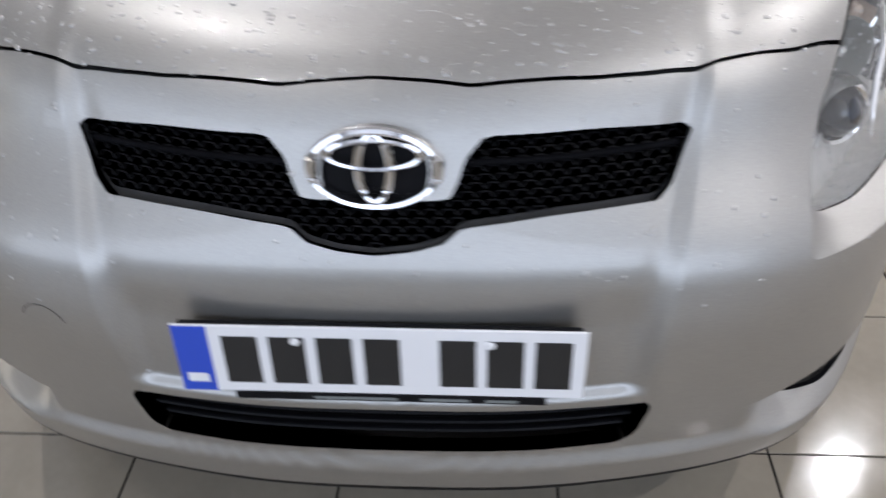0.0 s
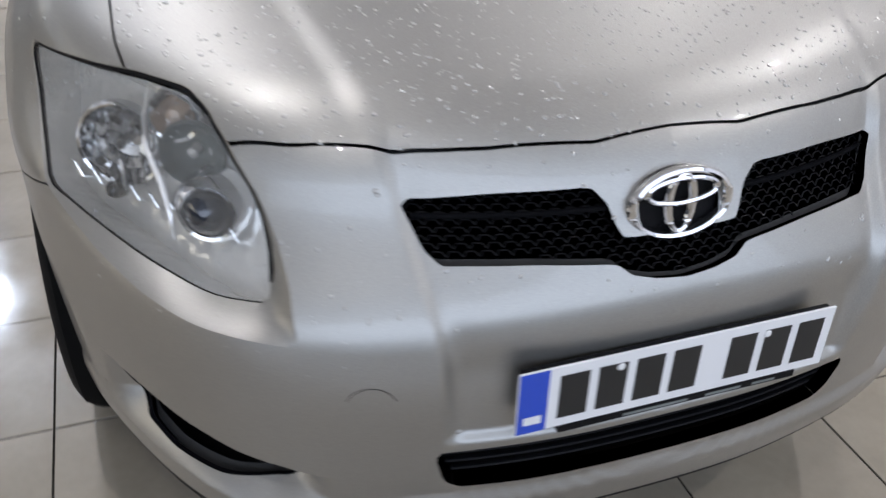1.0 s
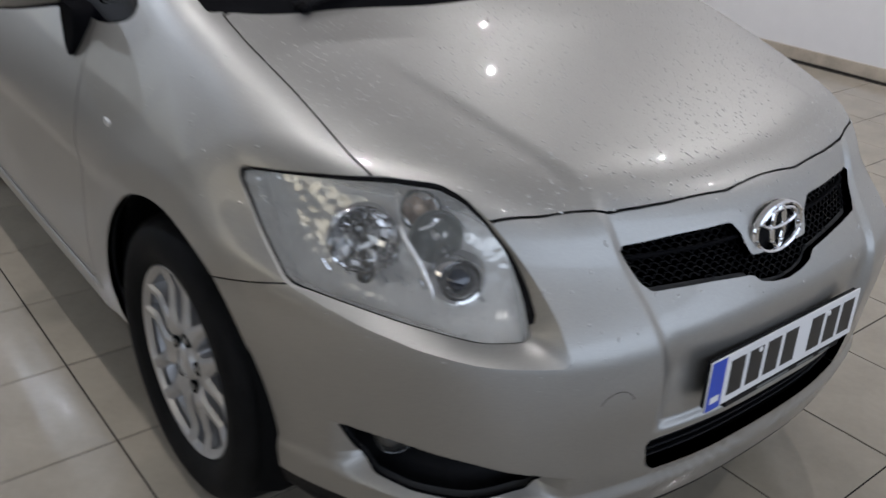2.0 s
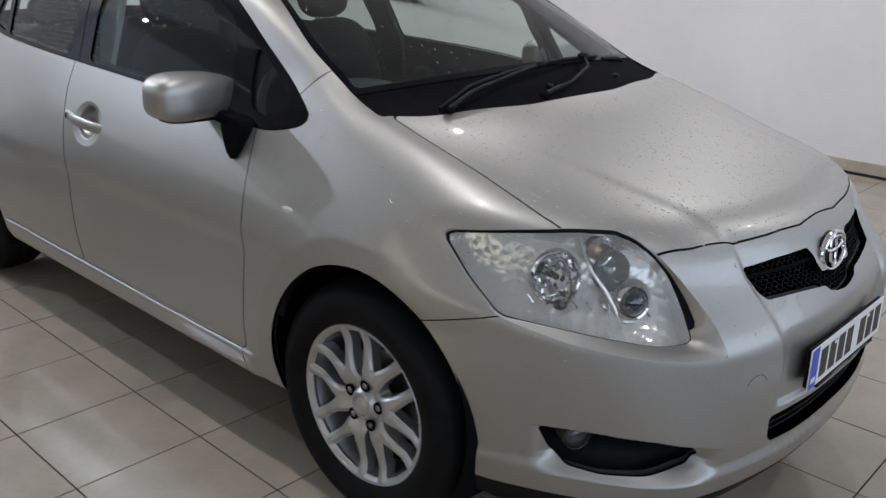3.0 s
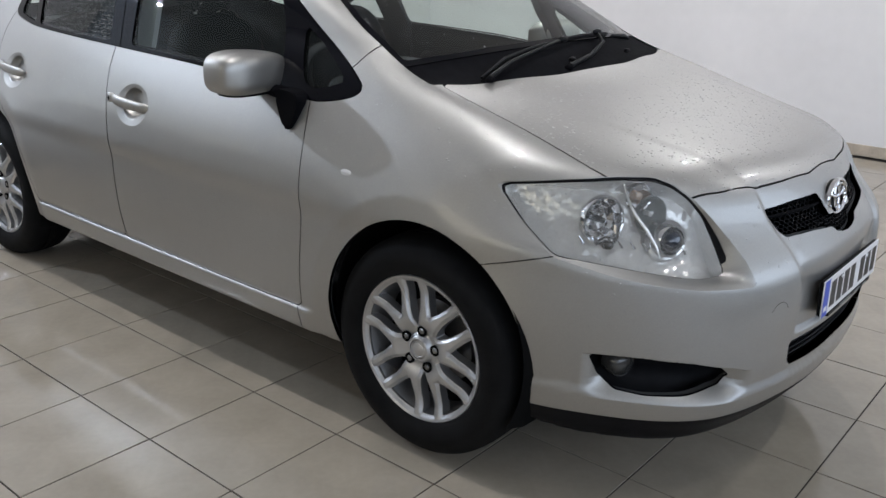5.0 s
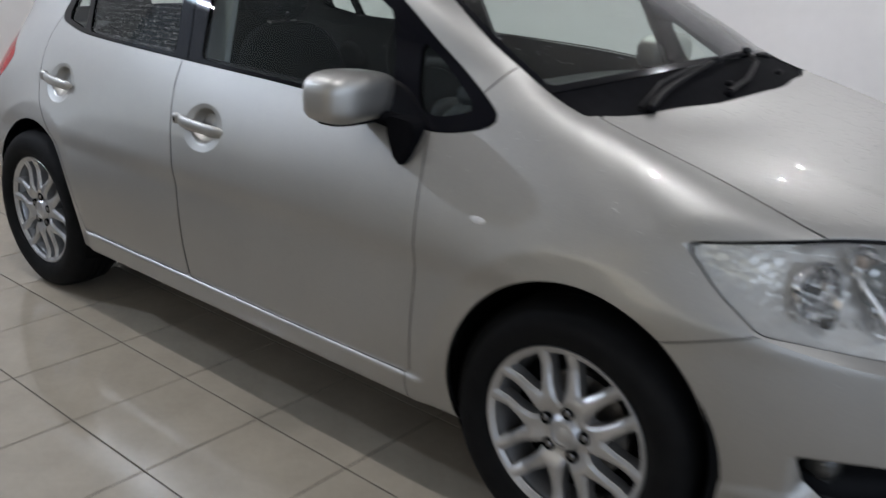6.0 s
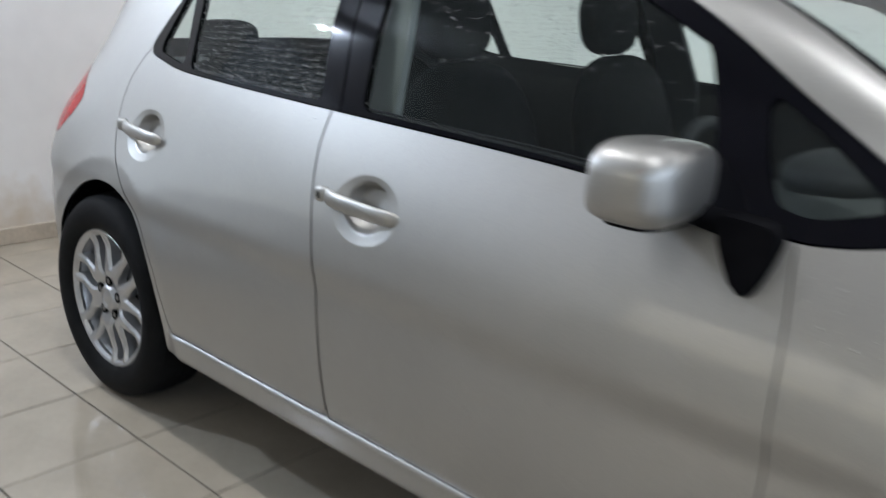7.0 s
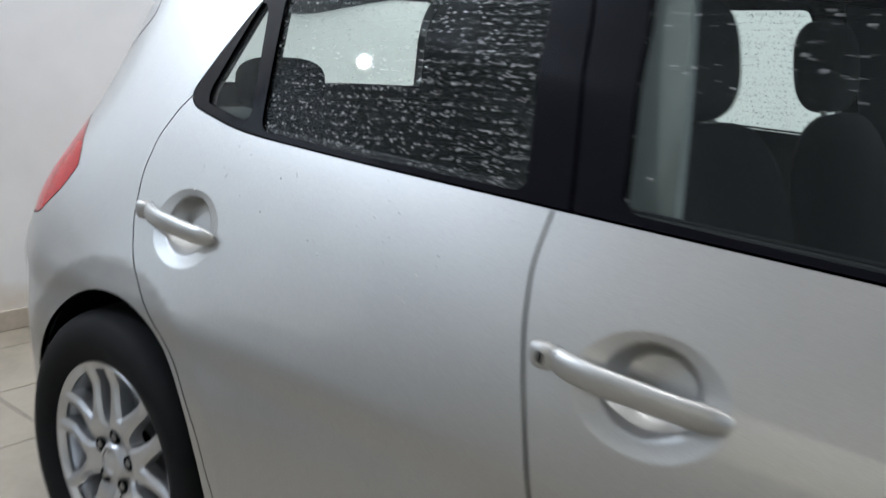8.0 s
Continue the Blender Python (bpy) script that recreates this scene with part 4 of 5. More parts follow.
def build_plate(car):
    """A flat registration plate with a blue band; its characters stand as plain bars."""
    w2, h2, x, z0 = 0.250, 0.0533, 0.918, 0.573
    tilt = Matrix.Translation((x, 0, z0)) @ Matrix.Rotation(radians(-1.5), 4, "Y")
    bm = bmesh.new()
    box(bm, -0.002, 0.002, -w2, w2, -h2, h2, 0.0012, 1)
    bm.transform(tilt)
    plate = part("number_plate", bm, WHITE, car, "white registration plate with a blue band")
    bm = bmesh.new()
    box(bm, 0.0021, 0.0026, -w2 + 0.001, -w2 + 0.044, -h2 + 0.001, h2 - 0.001)
    bm.transform(tilt)
    part("blue_band", bm, BLUE, plate, "blue band")
    bm = bmesh.new()
    box(bm, 0.0027, 0.003, -w2 + 0.010, -w2 + 0.036, -h2 + 0.016, -h2 + 0.030)
    bm.transform(tilt)
    part("band_bar", bm, WHITE, plate)
    y = -0.190
    for k in range(7):
        if k == 4:
            y += 0.034
        bm = bmesh.new()
        box(bm, 0.0021, 0.0027, y, y + 0.044, -0.0375, 0.0375, 0.0002, 1)
        bm.transform(tilt)
        part("character_bar", bm, INK, plate, "black bar in place of a character")
        y += 0.0575
    bm = bmesh.new()
    box(bm, -0.010, 0.0026, -0.185, 0.205, -h2 - 0.013, -h2 - 0.0005, 0.001, 1)
    bm.transform(tilt)
    strip = part("plate_holder", bm, BLACK, car, "black plate holder strip")
    bm = bmesh.new()
    for a, b in ((-0.085, 0.02), (0.05, 0.11), (0.13, 0.17)):
        box(bm, 0.0028, 0.0032, a, b, -h2 - 0.0095, -h2 - 0.005)
    bm.transform(tilt)
    part("strip_bar", bm, GREY_TRIM, strip)
    for yy in (-0.10, 0.135):
        bm = bmesh.new()
        bowl(bm, [(0.0, 0.003), (0.005, 0.0022), (0.0065, 0.0)], 16, tilt @ Vector((0.002, yy, 0.031)), (1, 0, 0))
        part("screw_cap", bm, WHITE, plate)
    bm = bmesh.new()
    box(bm, -0.014, -0.002, -0.245, 0.245, -h2 + 0.004, h2 - 0.002, 0.003, 1)
    bm.transform(tilt)
    part("plate_mount", bm, BLACK, car, "black plate mount")


def build_grilles(car, body):
    # a near-black sheet paints the shade behind the grille opening
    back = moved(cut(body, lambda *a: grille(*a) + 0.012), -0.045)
    panel("grille_shade_sheet", back, DARK, car, "near-black sheet for the shade behind the grille", joined=True, fold=0)
    # a honeycomb of bars set behind the opening, and one straight bar through it
    step_y, step_z = 0.021, 0.0085
    bm = bmesh.new()

    def depth(w, z):
        p = np.array([[0.5, abs(w), z]])
        lo, hi = 0.5, 1.0
        for _ in range(14):
            mid = (lo + hi) / 2
            p[0, 0] = mid
            if skin(p)[0] < 0:
                lo = mid
            else:
                hi = mid
        return lo - 0.020

    for row in range(16):
        z = 0.708 + row * step_z
        for col in range(-19, 20):
            y = col * step_y + (step_y / 2 if row % 2 else 0)
            hexagon = [(y + 0.5 * step_y * cx, z + 0.66 * step_z * cz) for cx, cz in ((-1, 0), (-0.5, 1), (0.5, 1), (1, 0))]
            mid = inside(np.array([abs(y)]), np.array([z]), GRILLE)[0]
            if mid < -0.004:
                continue
            pts = [(depth(a, b), a, b) for a, b in hexagon]
            tube(bm, pts, 0.0011, 4)
    part("grille_mesh", bm, GRILLE_BLACK, car, "black honeycomb grille")
    for zz in (0.797,):
        for sgn in (-1, 1):
            bm = bmesh.new()
            pts = [(depth(w, zz - 0.0 * w) + 0.006, sgn * w, zz) for w in np.linspace(0.09, 0.352, 14)]
            tube(bm, pts, 0.0038, 8)
            part("grille_bar", bm, MATT_BLACK, car, "black horizontal grille bar")
    # the lower opening's shade is likewise a near-black sheet
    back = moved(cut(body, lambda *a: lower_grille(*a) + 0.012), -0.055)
    panel("lower_grille_shade_sheet", back, DARK, car, "near-black sheet for the shade behind the lower grille", joined=True, fold=0)
    for z in (0.412, 0.431, 0.450, 0.469):
        bm = bmesh.new()
        reach = 0.31 + 0.035 * (z - 0.405) / 0.07
        tube(bm, [(depth(w, z) - 0.004, w, z) for w in np.linspace(-reach, reach, 30)], 0.0052, 8, False, 0.6)
        part("grille_slat", bm, BLACK, car, "black lower grille slat")
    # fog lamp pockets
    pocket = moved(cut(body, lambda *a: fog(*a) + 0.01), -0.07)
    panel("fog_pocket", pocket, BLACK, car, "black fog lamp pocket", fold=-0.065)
    for sgn in (-1, 1):
        bm = bmesh.new()
        bowl(bm, [(0.0, 0.018), (0.018, 0.016), (0.030, 0.008), (0.034, 0.0), (0.037, 0.002), (0.040, -0.004), (0.040, -0.04)], 32, (0.560, sgn * 0.668, 0.420), (0.93, sgn * 0.36, 0))
        part("fog_lamp", bm, SMOKE, car, "round fog lamp")


def build_headlamps(car, lamp_patch):
    lens = panel("headlamp", lamp_patch, LENS, car, "clear plastic headlamp with projector and reflectors, wet", fold=0.0)
    housing = moved(lamp_patch, -0.062)
    backs = panel("housing", housing, LAMP_SILVER, None, "silvered lamp housing", fold=-0.058)
    for sgn, ob, back in ((-1, lens[0], backs[0]), (1, lens[1], backs[1])):
        back.parent = ob

        def at(x, w, z):
            return (x, sgn * w, z)
        ahead = Vector((0.90, sgn * 0.42, 0.08))
        bm = bmesh.new()
        bowl(bm, [(0.0, -0.052), (0.022, -0.048), (0.042, -0.034), (0.054, -0.014), (0.058, 0.004), (0.062, 0.006), (0.064, 0.0), (0.064, -0.012)], 40, at(0.478, 0.690, 0.803), ahead)
        part("reflector_rim", bm, CHROME, ob, "mirrored rim of the main reflector")
        bm = bmesh.new()
        bowl(bm, [(0.008, -0.047), (0.020, -0.046), (0.0205, -0.042), (0.034, -0.036), (0.035, -0.031), (0.047, -0.020), (0.048, -0.014), (0.057, 0.001)], 13, at(0.478, 0.690, 0.803), ahead)
        part("reflector", bm, CHROME, ob, "faceted mirrored main reflector", 0)
        bm = bmesh.new()
        egg(bm, at(0.505, 0.705, 0.748), (0.016, 0.016, 0.012), 2.4, 16, 10)
        part("lamp_socket", bm, SMOKE, ob, "dark bulb socket")
        bm = bmesh.new()
        tube(bm, [at(0.500, 0.640, 0.893), at(0.522, 0.652, 0.862), at(0.548, 0.656, 0.826), at(0.580, 0.645, 0.788), at(0.606, 0.640, 0.752), at(0.622, 0.640, 0.722)], [0.002, 0.004, 0.0045, 0.0045, 0.004, 0.002], 10)
        part("lamp_divider", bm, LAMP_SILVER, ob, "silvered ridge between the lamp chambers")
        bm = bmesh.new()
        bowl(bm, [(0.0, 0.004), (0.008, 0.0), (0.009, -0.04)], 20, at(0.478, 0.690, 0.803), ahead)
        part("bulb", bm, SMOKE, ob)
        bm = bmesh.new()
        for k in range(5):
            a = -0.028 + 0.014 * k
            box(bm, 0.505 + a * 0.3, 0.512 + a * 0.3, sgn * (0.665 + a) - 0.002, sgn * (0.665 + a) + 0.002, 0.752, 0.800)
        part("reflector_rib", bm, CHROME, ob)
        bm = bmesh.new()
        bowl(bm, [(0.0, 0.026), (0.014, 0.024), (0.026, 0.016), (0.034, 0.002), (0.034, -0.03)], 36, at(0.622, 0.590, 0.757), ahead)
        part("projector_lens", bm, PROJECTOR, ob, "dark glass projector lens")
        bm = bmesh.new()
        bowl(bm, [(0.034, -0.004), (0.036, 0.006), (0.041, 0.008), (0.050, -0.002), (0.053, -0.022), (0.053, -0.04)], 40, at(0.622, 0.590, 0.757), ahead)
        part("projector_ring", bm, CHROME, ob, "chrome ring")
        bm = bmesh.new()
        bowl(bm, [(0.0, -0.034), (0.014, -0.030), (0.026, -0.016), (0.032, 0.002), (0.036, 0.004), (0.038, -0.006)], 36, at(0.535, 0.615, 0.862), ahead)
        part("indicator_reflector", bm, CHROME, ob)
        bm = bmesh.new()
        bowl(bm, [(0.0, 0.004), (0.010, 0.0), (0.013, -0.012), (0.013, -0.03)], 20, at(0.535, 0.615, 0.862), ahead)
        part("indicator_bulb", bm, AMBER, ob, "pale amber indicator bulb")
        bm = bmesh.new()
        bowl(bm, [(0.0, -0.026), (0.020, -0.022), (0.036, -0.010), (0.042, 0.0), (0.046, 0.002), (0.048, -0.008)], 36, at(0.566, 0.600, 0.818), ahead)
        part("side_light_dish", bm, GREY_TRIM, ob, "dull grey side light dish")
        bm = bmesh.new()
        bowl(bm, [(0.0, 0.0), (0.007, -0.004), (0.008, -0.03)], 16, at(0.566, 0.600, 0.818), ahead)
        part("side_light_bulb", bm, CLEAR, ob)
        for k in range(9):
            bm = bmesh.new()
            a = k / 8
            tube(bm, [at(0.640 - 0.19 * a, 0.545 + 0.19 * a, 0.712 + 0.030 * a), at(0.650 - 0.19 * a, 0.560 + 0.19 * a, 0.722 + 0.030 * a), at(0.640 - 0.19 * a, 0.566 + 0.19 * a, 0.738 + 0.034 * a)], [0.002, 0.0034, 0.002], 8)
            part("reflector_flute", bm, CHROME, ob)
    return lens


def build_mirror(car, sgn):
    """Door mirror: painted shell, black lower trim and foot, glass on its rear face."""
    c = Vector((-0.704, sgn * 0.860, 1.062))
    bm = bmesh.new()
    egg(bm, (0, 0, 0), (0.080, 0.139, 0.070), 3.5, 48, 28)
    for v in bm.verts:
        s = min(1.0, max(0.0, (1 - v.co.y / 0.139) / 2))
        # the back is flat, the top falls and the front draws back towards the car
        v.co.x = max(v.co.x, -0.052) - 0.030 * max(0.0, v.co.x / 0.08) * s ** 2
        v.co.z *= (1.04 - 0.30 * s ** 2.2) if v.co.z > 0 else 0.93
        v.co = c + Vector((v.co.x, sgn * v.co.y, v.co.z))
    if sgn < 0:
        bmesh.ops.reverse_faces(bm, faces=bm.faces)
    shell = part("door_mirror", bm, PAINT, car, "silver door mirror on a black foot", 50)
    bm = bmesh.new()
    prism(bm, rounded([(-0.095, -0.052), (0.095, -0.052), (0.097, 0.05), (-0.09, 0.038)], 2, 0.2), 0.002, Matrix.Translation(c + Vector((-0.061, 0, 0))) @ Matrix(((0, 0, 1, 0), (sgn, 0, 0, 0), (0, 1, 0, 0), (0, 0, 0, 1))))
    part("mirror_glass", bm, CHROME, shell, "mirror glass", 0)
    bm = bmesh.new()
    egg(bm, c + Vector((0.0, -sgn * 0.006, -0.058)), (0.056, 0.110, 0.010), 3.4, 32, 8)
    part("mirror_trim", bm, MATT_BLACK, shell, "black lower trim")
    # foot on the door skin
    bm = bmesh.new()
    foot = rounded([(-0.035, 0.13), (0.06, 0.125), (0.075, 0.10), (0.060, 0.04), (0.048, 0.014), (0.034, 0.010), (0.016, 0.018), (-0.012, 0.07)], 2, 0.18)
    m = Matrix(((1, 0, 0, -0.585), (0, 0, sgn, sgn * 0.765), (0, 1, 0, 0.893), (0, 0, 0, 1)))
    other = bmesh.new()
    prism(other, foot, 0.06, m)
    for v in other.verts:
        grow = (v.co.z - 0.893) / 0.11
        if abs(v.co.y) > 0.8:
            v.co.y = sgn * (0.848 - 0.012 * max(0, grow))
        else:
            v.co.y = sgn * (0.80 - 0.05 * grow)
    bmesh.ops.bevel(other, geom=[e for e in other.edges], offset=0.004, segments=2, affect="EDGES")
    part("mirror_foot", other, MATT_BLACK, shell, "black mirror foot")
    bm.free()
    bm = bmesh.new()
    tube(bm, [(-0.555, sgn * 0.785, 0.985), (-0.60, sgn * 0.795, 1.000), (-0.67, sgn * 0.81, 1.010)], [0.026, 0.024, 0.018], 12)
    part("mirror_arm", bm, MATT_BLACK, shell, "black mirror arm")
    return shell


def build_handle(door, sgn, x0, x1, z0, z1, w0, w1, keyhole=False):
    """A bar handle over its dished cup: a flattened grip with a separate cap at its rear end."""
    bm = bmesh.new()
    n = 19
    pts, rad = [], []
    for k in range(n):
        t = k / (n - 1)
        bow = 0.016 * (1 - (2 * t - 1) ** 4)
        pts.append((x0 + (x1 - x0) * t, sgn * (w0 + (w1 - w0) * t + 0.004 + bow), z0 + (z1 - z0) * t))
        rad.append((0.0112 - 0.0012 * t) * (1 - 0.62 * max(0.0, (t - 0.86) / 0.14) ** 2.2))
    tube(bm, pts, rad, 20, False, 1.75)
    h = part("door_handle", bm, PAINT, door, "silver pull door handle")
    bm = bmesh.new()
    egg(bm, (x0 - 0.022, sgn * (w0 + 0.002), z0 + 0.001), (0.0205, 0.014, 0.0195), 2.8, 24, 14)
    part("handle_cap", bm, PAINT, h, "silver handle cap")
    bm = bmesh.new()
    lathe(bm, [(0.0188, -0.010), (0.0202, -0.010), (0.0202, 0.004), (0.0188, 0.004), (0.0188, -0.010)], 24)
    bm.transform(Matrix.Translation((x0 - 0.001, sgn * (w0 + 0.002), z0)) @ Matrix.Rotation(radians(90), 4, "Z") @ Matrix.Diagonal((0.66, 0.12, 0.98, 1)))
    part("handle_seam", bm, DARK, h)
    if keyhole:
        bm = bmesh.new()
        egg(bm, (x0 - 0.022, sgn * (w0 + 0.0155), z0 + 0.001), (0.0052, 0.0014, 0.0085), 2.2, 16, 10)
        part("keyhole", bm, DARK, h, "dark keyhole")
    return h


def build_wipers(car):
    """Two black wipers lying low across the foot of the windscreen, with their arms and spindles."""
    for blade_pts, arm_pts, piv in (
            ([(-0.058, -0.515, 1.084), (-0.088, -0.36, 1.124), (-0.094, -0.19, 1.147), (-0.094, -0.02, 1.160)], [(-0.040, -0.500, 1.084), (-0.062, -0.37, 1.116), (-0.080, -0.19, 1.140), (-0.086, -0.04, 1.160)], (-0.036, -0.50, 1.080)),
            ([(-0.096, -0.05, 1.160), (-0.104, 0.10, 1.162), (-0.122, 0.24, 1.158), (-0.150, 0.36, 1.150)], [(-0.010, -0.105, 1.088), (-0.020, 0.04, 1.110), (-0.060, 0.18, 1.140), (-0.112, 0.22, 1.166)], (-0.006, -0.12, 1.083))):
        bm = bmesh.new()
        tube(bm, blade_pts, [0.004, 0.0065, 0.0065, 0.004], 8)
        wiper = part("wiper", bm, BLACK, car, "black windscreen wiper")
        bm = bmesh.new()
        tube(bm, [(x, y, z - 0.008) for x, y, z in blade_pts], 0.003, 6)
        part("wiper_rubber", bm, RUBBER, wiper)
        bm = bmesh.new()
        tube(bm, arm_pts, [0.0085, 0.007, 0.006, 0.005], 10)
        part("wiper_arm", bm, BLACK, wiper, "black wiper arm")
        bm = bmesh.new()
        egg(bm, piv, (0.014, 0.014, 0.010), 2.2, 18, 10)
        part("wiper_pivot", bm, MATT_BLACK, wiper)
        bm = bmesh.new()
        egg(bm, arm_pts[-1], (0.010, 0.024, 0.010), 2.6, 14, 8)
        part("wiper_clip", bm, BLACK, wiper)
    # washer jets on the scuttle and the bracket at the far end
    for y in (-0.055, 0.31):
        bm = bmesh.new()
        egg(bm, (-0.035, y, 1.102), (0.010, 0.013, 0.008), 2.4, 16, 8)
        part("washer_jet", bm, BLACK, car, "black washer jet")
    bm = bmesh.new()
    tube(bm, [(-0.145, 0.39, 1.140), (-0.152, 0.45, 1.134), (-0.160, 0.51, 1.128), (-0.165, 0.55, 1.118)], [0.005, 0.008, 0.009, 0.006], 8)
    part("scuttle_clip", bm, BLACK, car, "black clip at the end of the scuttle")


def build_seat(car, x, y):
    bm = bmesh.new()
    egg(bm, (x + 0.20, y, 0.52), (0.27, 0.245, 0.10), 3.2, 32, 14)
    seat = part("seat", bm, CLOTH, car, "dark cloth front seat")
    bm = bmesh.new()
    egg(bm, (x - 0.085, y, 0.83), (0.085, 0.235, 0.34), 3.0, 32, 18, Matrix.Rotation(radians(-14), 3, "Y"))
    part("backrest", bm, CLOTH, seat)
    bm = bmesh.new()
    egg(bm, (x - 0.205, y, 1.262), (0.055, 0.130, 0.105), 2.8, 28, 16, Matrix.Rotation(radians(-10), 3, "Y"))
    part("headrest", bm, CLOTH, seat)
    for d in (-0.055, 0.055):
        bm = bmesh.new()
        tube(bm, [(x - 0.165, y + d, 1.10), (x - 0.195, y + d, 1.22)], 0.007, 8)
        part("headrest_post", bm, STEEL, seat)


def build_cabin(car):
    for y in (-0.37, 0.37):
        build_seat(car, -1.40, y)
    bm = bmesh.new()
    egg(bm, (-2.28, 0, 0.52), (0.26, 0.62, 0.11), 4.0, 36, 14)
    bench = part("rear_bench", bm, CLOTH, car, "dark cloth rear bench seat")
    bm = bmesh.new()
    egg(bm, (-2.53, 0, 0.80), (0.09, 0.62, 0.31), 4.0, 36, 16, Matrix.Rotation(radians(-18), 3, "Y"))
    part("bench_back", bm, CLOTH, bench)
    for y in (-0.36, 0.36):
        bm = bmesh.new()
        egg(bm, (-2.64, y, 1.135), (0.05, 0.125, 0.065), 3.0, 28, 12)
        part("rear_headrest", bm, CLOTH, bench)
    bm = bmesh.new()
    box(bm, -3.05, -2.68, -0.60, 0.60, 1.02, 1.04, 0.006)
    part("parcel_shelf", bm, TRIM, car, "dark parcel shelf")
    bm = bmesh.new()
    egg(bm, (-0.42, 0, 0.90), (0.34, 0.66, 0.155), 3.2, 48, 18)
    dash = part("dashboard", bm, DASH, car, "dark grey dashboard")
    bm = bmesh.new()
    egg(bm, (-0.56, -0.37, 1.035), (0.12, 0.17, 0.045), 2.6, 28, 12)
    part("instrument_hood", bm, TRIM, dash)
    bm = bmesh.new()
    c, ax = Vector((-0.80, -0.37, 0.93)), Matrix.Rotation(radians(-24), 3, "Y")
    tube(bm, [c + ax @ Vector((0, 0.18 * math.cos(a), 0.18 * math.sin(a))) for a in [2 * math.pi * k / 40 for k in range(40)]], 0.015, 10, True)
    wheel = part("steering_wheel", bm, TRIM, car, "dark steering wheel")
    bm = bmesh.new()
    egg(bm, c + Vector((0.015, 0, 0)), (0.035, 0.075, 0.065), 2.6, 20, 12)
    tube(bm, [c, c + Vector((0.30, 0, -0.10))], 0.03, 12)
    for s in (-1, 1):
        tube(bm, [c, c + Vector((0, s * 0.17, 0.01))], 0.012, 8)
    part("wheel_hub", bm, TRIM, wheel)
    bm = bmesh.new()
    egg(bm, (-0.70, 0.0, 1.405), (0.018, 0.115, 0.032), 3.0, 24, 10)
    part("interior_mirror", bm, TRIM, car, "dark interior mirror")
    bm = bmesh.new()
    box(bm, -2.9, -0.1, -0.70, 0.70, 0.30, 0.34, 0.01)
    part("cabin_floor", bm, CLOTH, car, "dark cabin carpet")
    for s in (-1, 1):
        bm = bmesh.new()
        outline = [(-1.545, 0.90), (-1.440, 0.90), (-1.445, 1.06), (-1.475, 1.20), (-1.525, 1.40), (-1.64, 1.41), (-1.60, 1.2)]
        m = Matrix(((1, 0, 0, 0), (0, 0, s, 0), (0, 1, 0, 0), (0, 0, 0, 1)))
        prism(bm, outline, 0.02, m)
        for v in bm.verts:
            v.co.y += s * (0.715 - 0.42 * max(0, v.co.z - 1.03))
        part("pillar_trim", bm, GREY_TRIM if s < 0 else TRIM, car, "grey pillar trim")


def scatter(patch, count, seed, allow, size, lift=0.0):
    """Places on a patch with their normals and sizes."""
    rng = np.random.default_rng(seed)
    a = np.array([f[:3] for f in patch.faces])
    p = patch.co
    area = np.linalg.norm(np.cross(p[a[:, 1]] - p[a[:, 0]], p[a[:, 2]] - p[a[:, 0]]), axis=1)
    pick = rng.choice(len(a), count, p=area / area.sum())
    u, v = rng.random(count), rng.random(count)
    t = a[pick]
    q = p[t[:, 0]] + u[:, None] * (p[t[:, 1]] - p[t[:, 0]]) + (v * 1.0)[:, None] * (p[t[:, 2]] - p[t[:, 1]]) * u[:, None]
    no = patch.no[t[:, 0]]
    keep = allow(q, no, rng)
    q, no = q[keep], no[keep]
    r = size[0] + (size[1] - size[0]) * rng.random(len(q)) ** 1.8
    side_sign = np.where(rng.random(len(q)) < 0.5, -1, 1) if lift == 0 else -np.ones(len(q))
    q[:, 1] *= side_sign
    no = no.copy()
    no[:, 1] *= side_sign
    return q, no, r


def drops(name, spots, label, mat=None, flat=0.5, sag=0.0):
    """Water beads: small domes of uneven outline, all in one mesh."""
    rng = np.random.default_rng(9)
    verts, faces = [], []
    n = 9
    for q, no, r in zip(*spots):
        no = Vector(no)
        u = no.orthogonal().normalized()
        w = no.cross(u)
        base = Vector(q) - 0.0002 * no
        k0 = len(verts)
        wob = rng.uniform(0.78, 1.22, n)
        stretch = rng.uniform(0.8, 1.35)
        for ring, (s, h) in enumerate(((1.0, 0.0), (0.88, 0.42), (0.55, 0.83))):
            for i in range(n):
                a = 2 * math.pi * i / n
                d = (math.cos(a) * u * stretch + math.sin(a) * w) * (r * s * (wob[i] if ring < 2 else 1))
                verts.append(base + d + no * (h * flat * r) + Vector((0, 0, -sag * r * (1 - s))))
        verts.append(base + no * (flat * r))
        for ring in range(2):
            for i in range(n):
                j = (i + 1) % n
                faces.append((k0 + ring * n + i, k0 + ring * n + j, k0 + ring * n + n + j, k0 + ring * n + n + i))
        for i in range(n):
            faces.append((k0 + 2 * n + i, k0 + 2 * n + (i + 1) % n, k0 + 3 * n))
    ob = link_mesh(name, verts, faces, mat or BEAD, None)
    tagged(ob, label, "water drops", kind="stuff")
    return ob


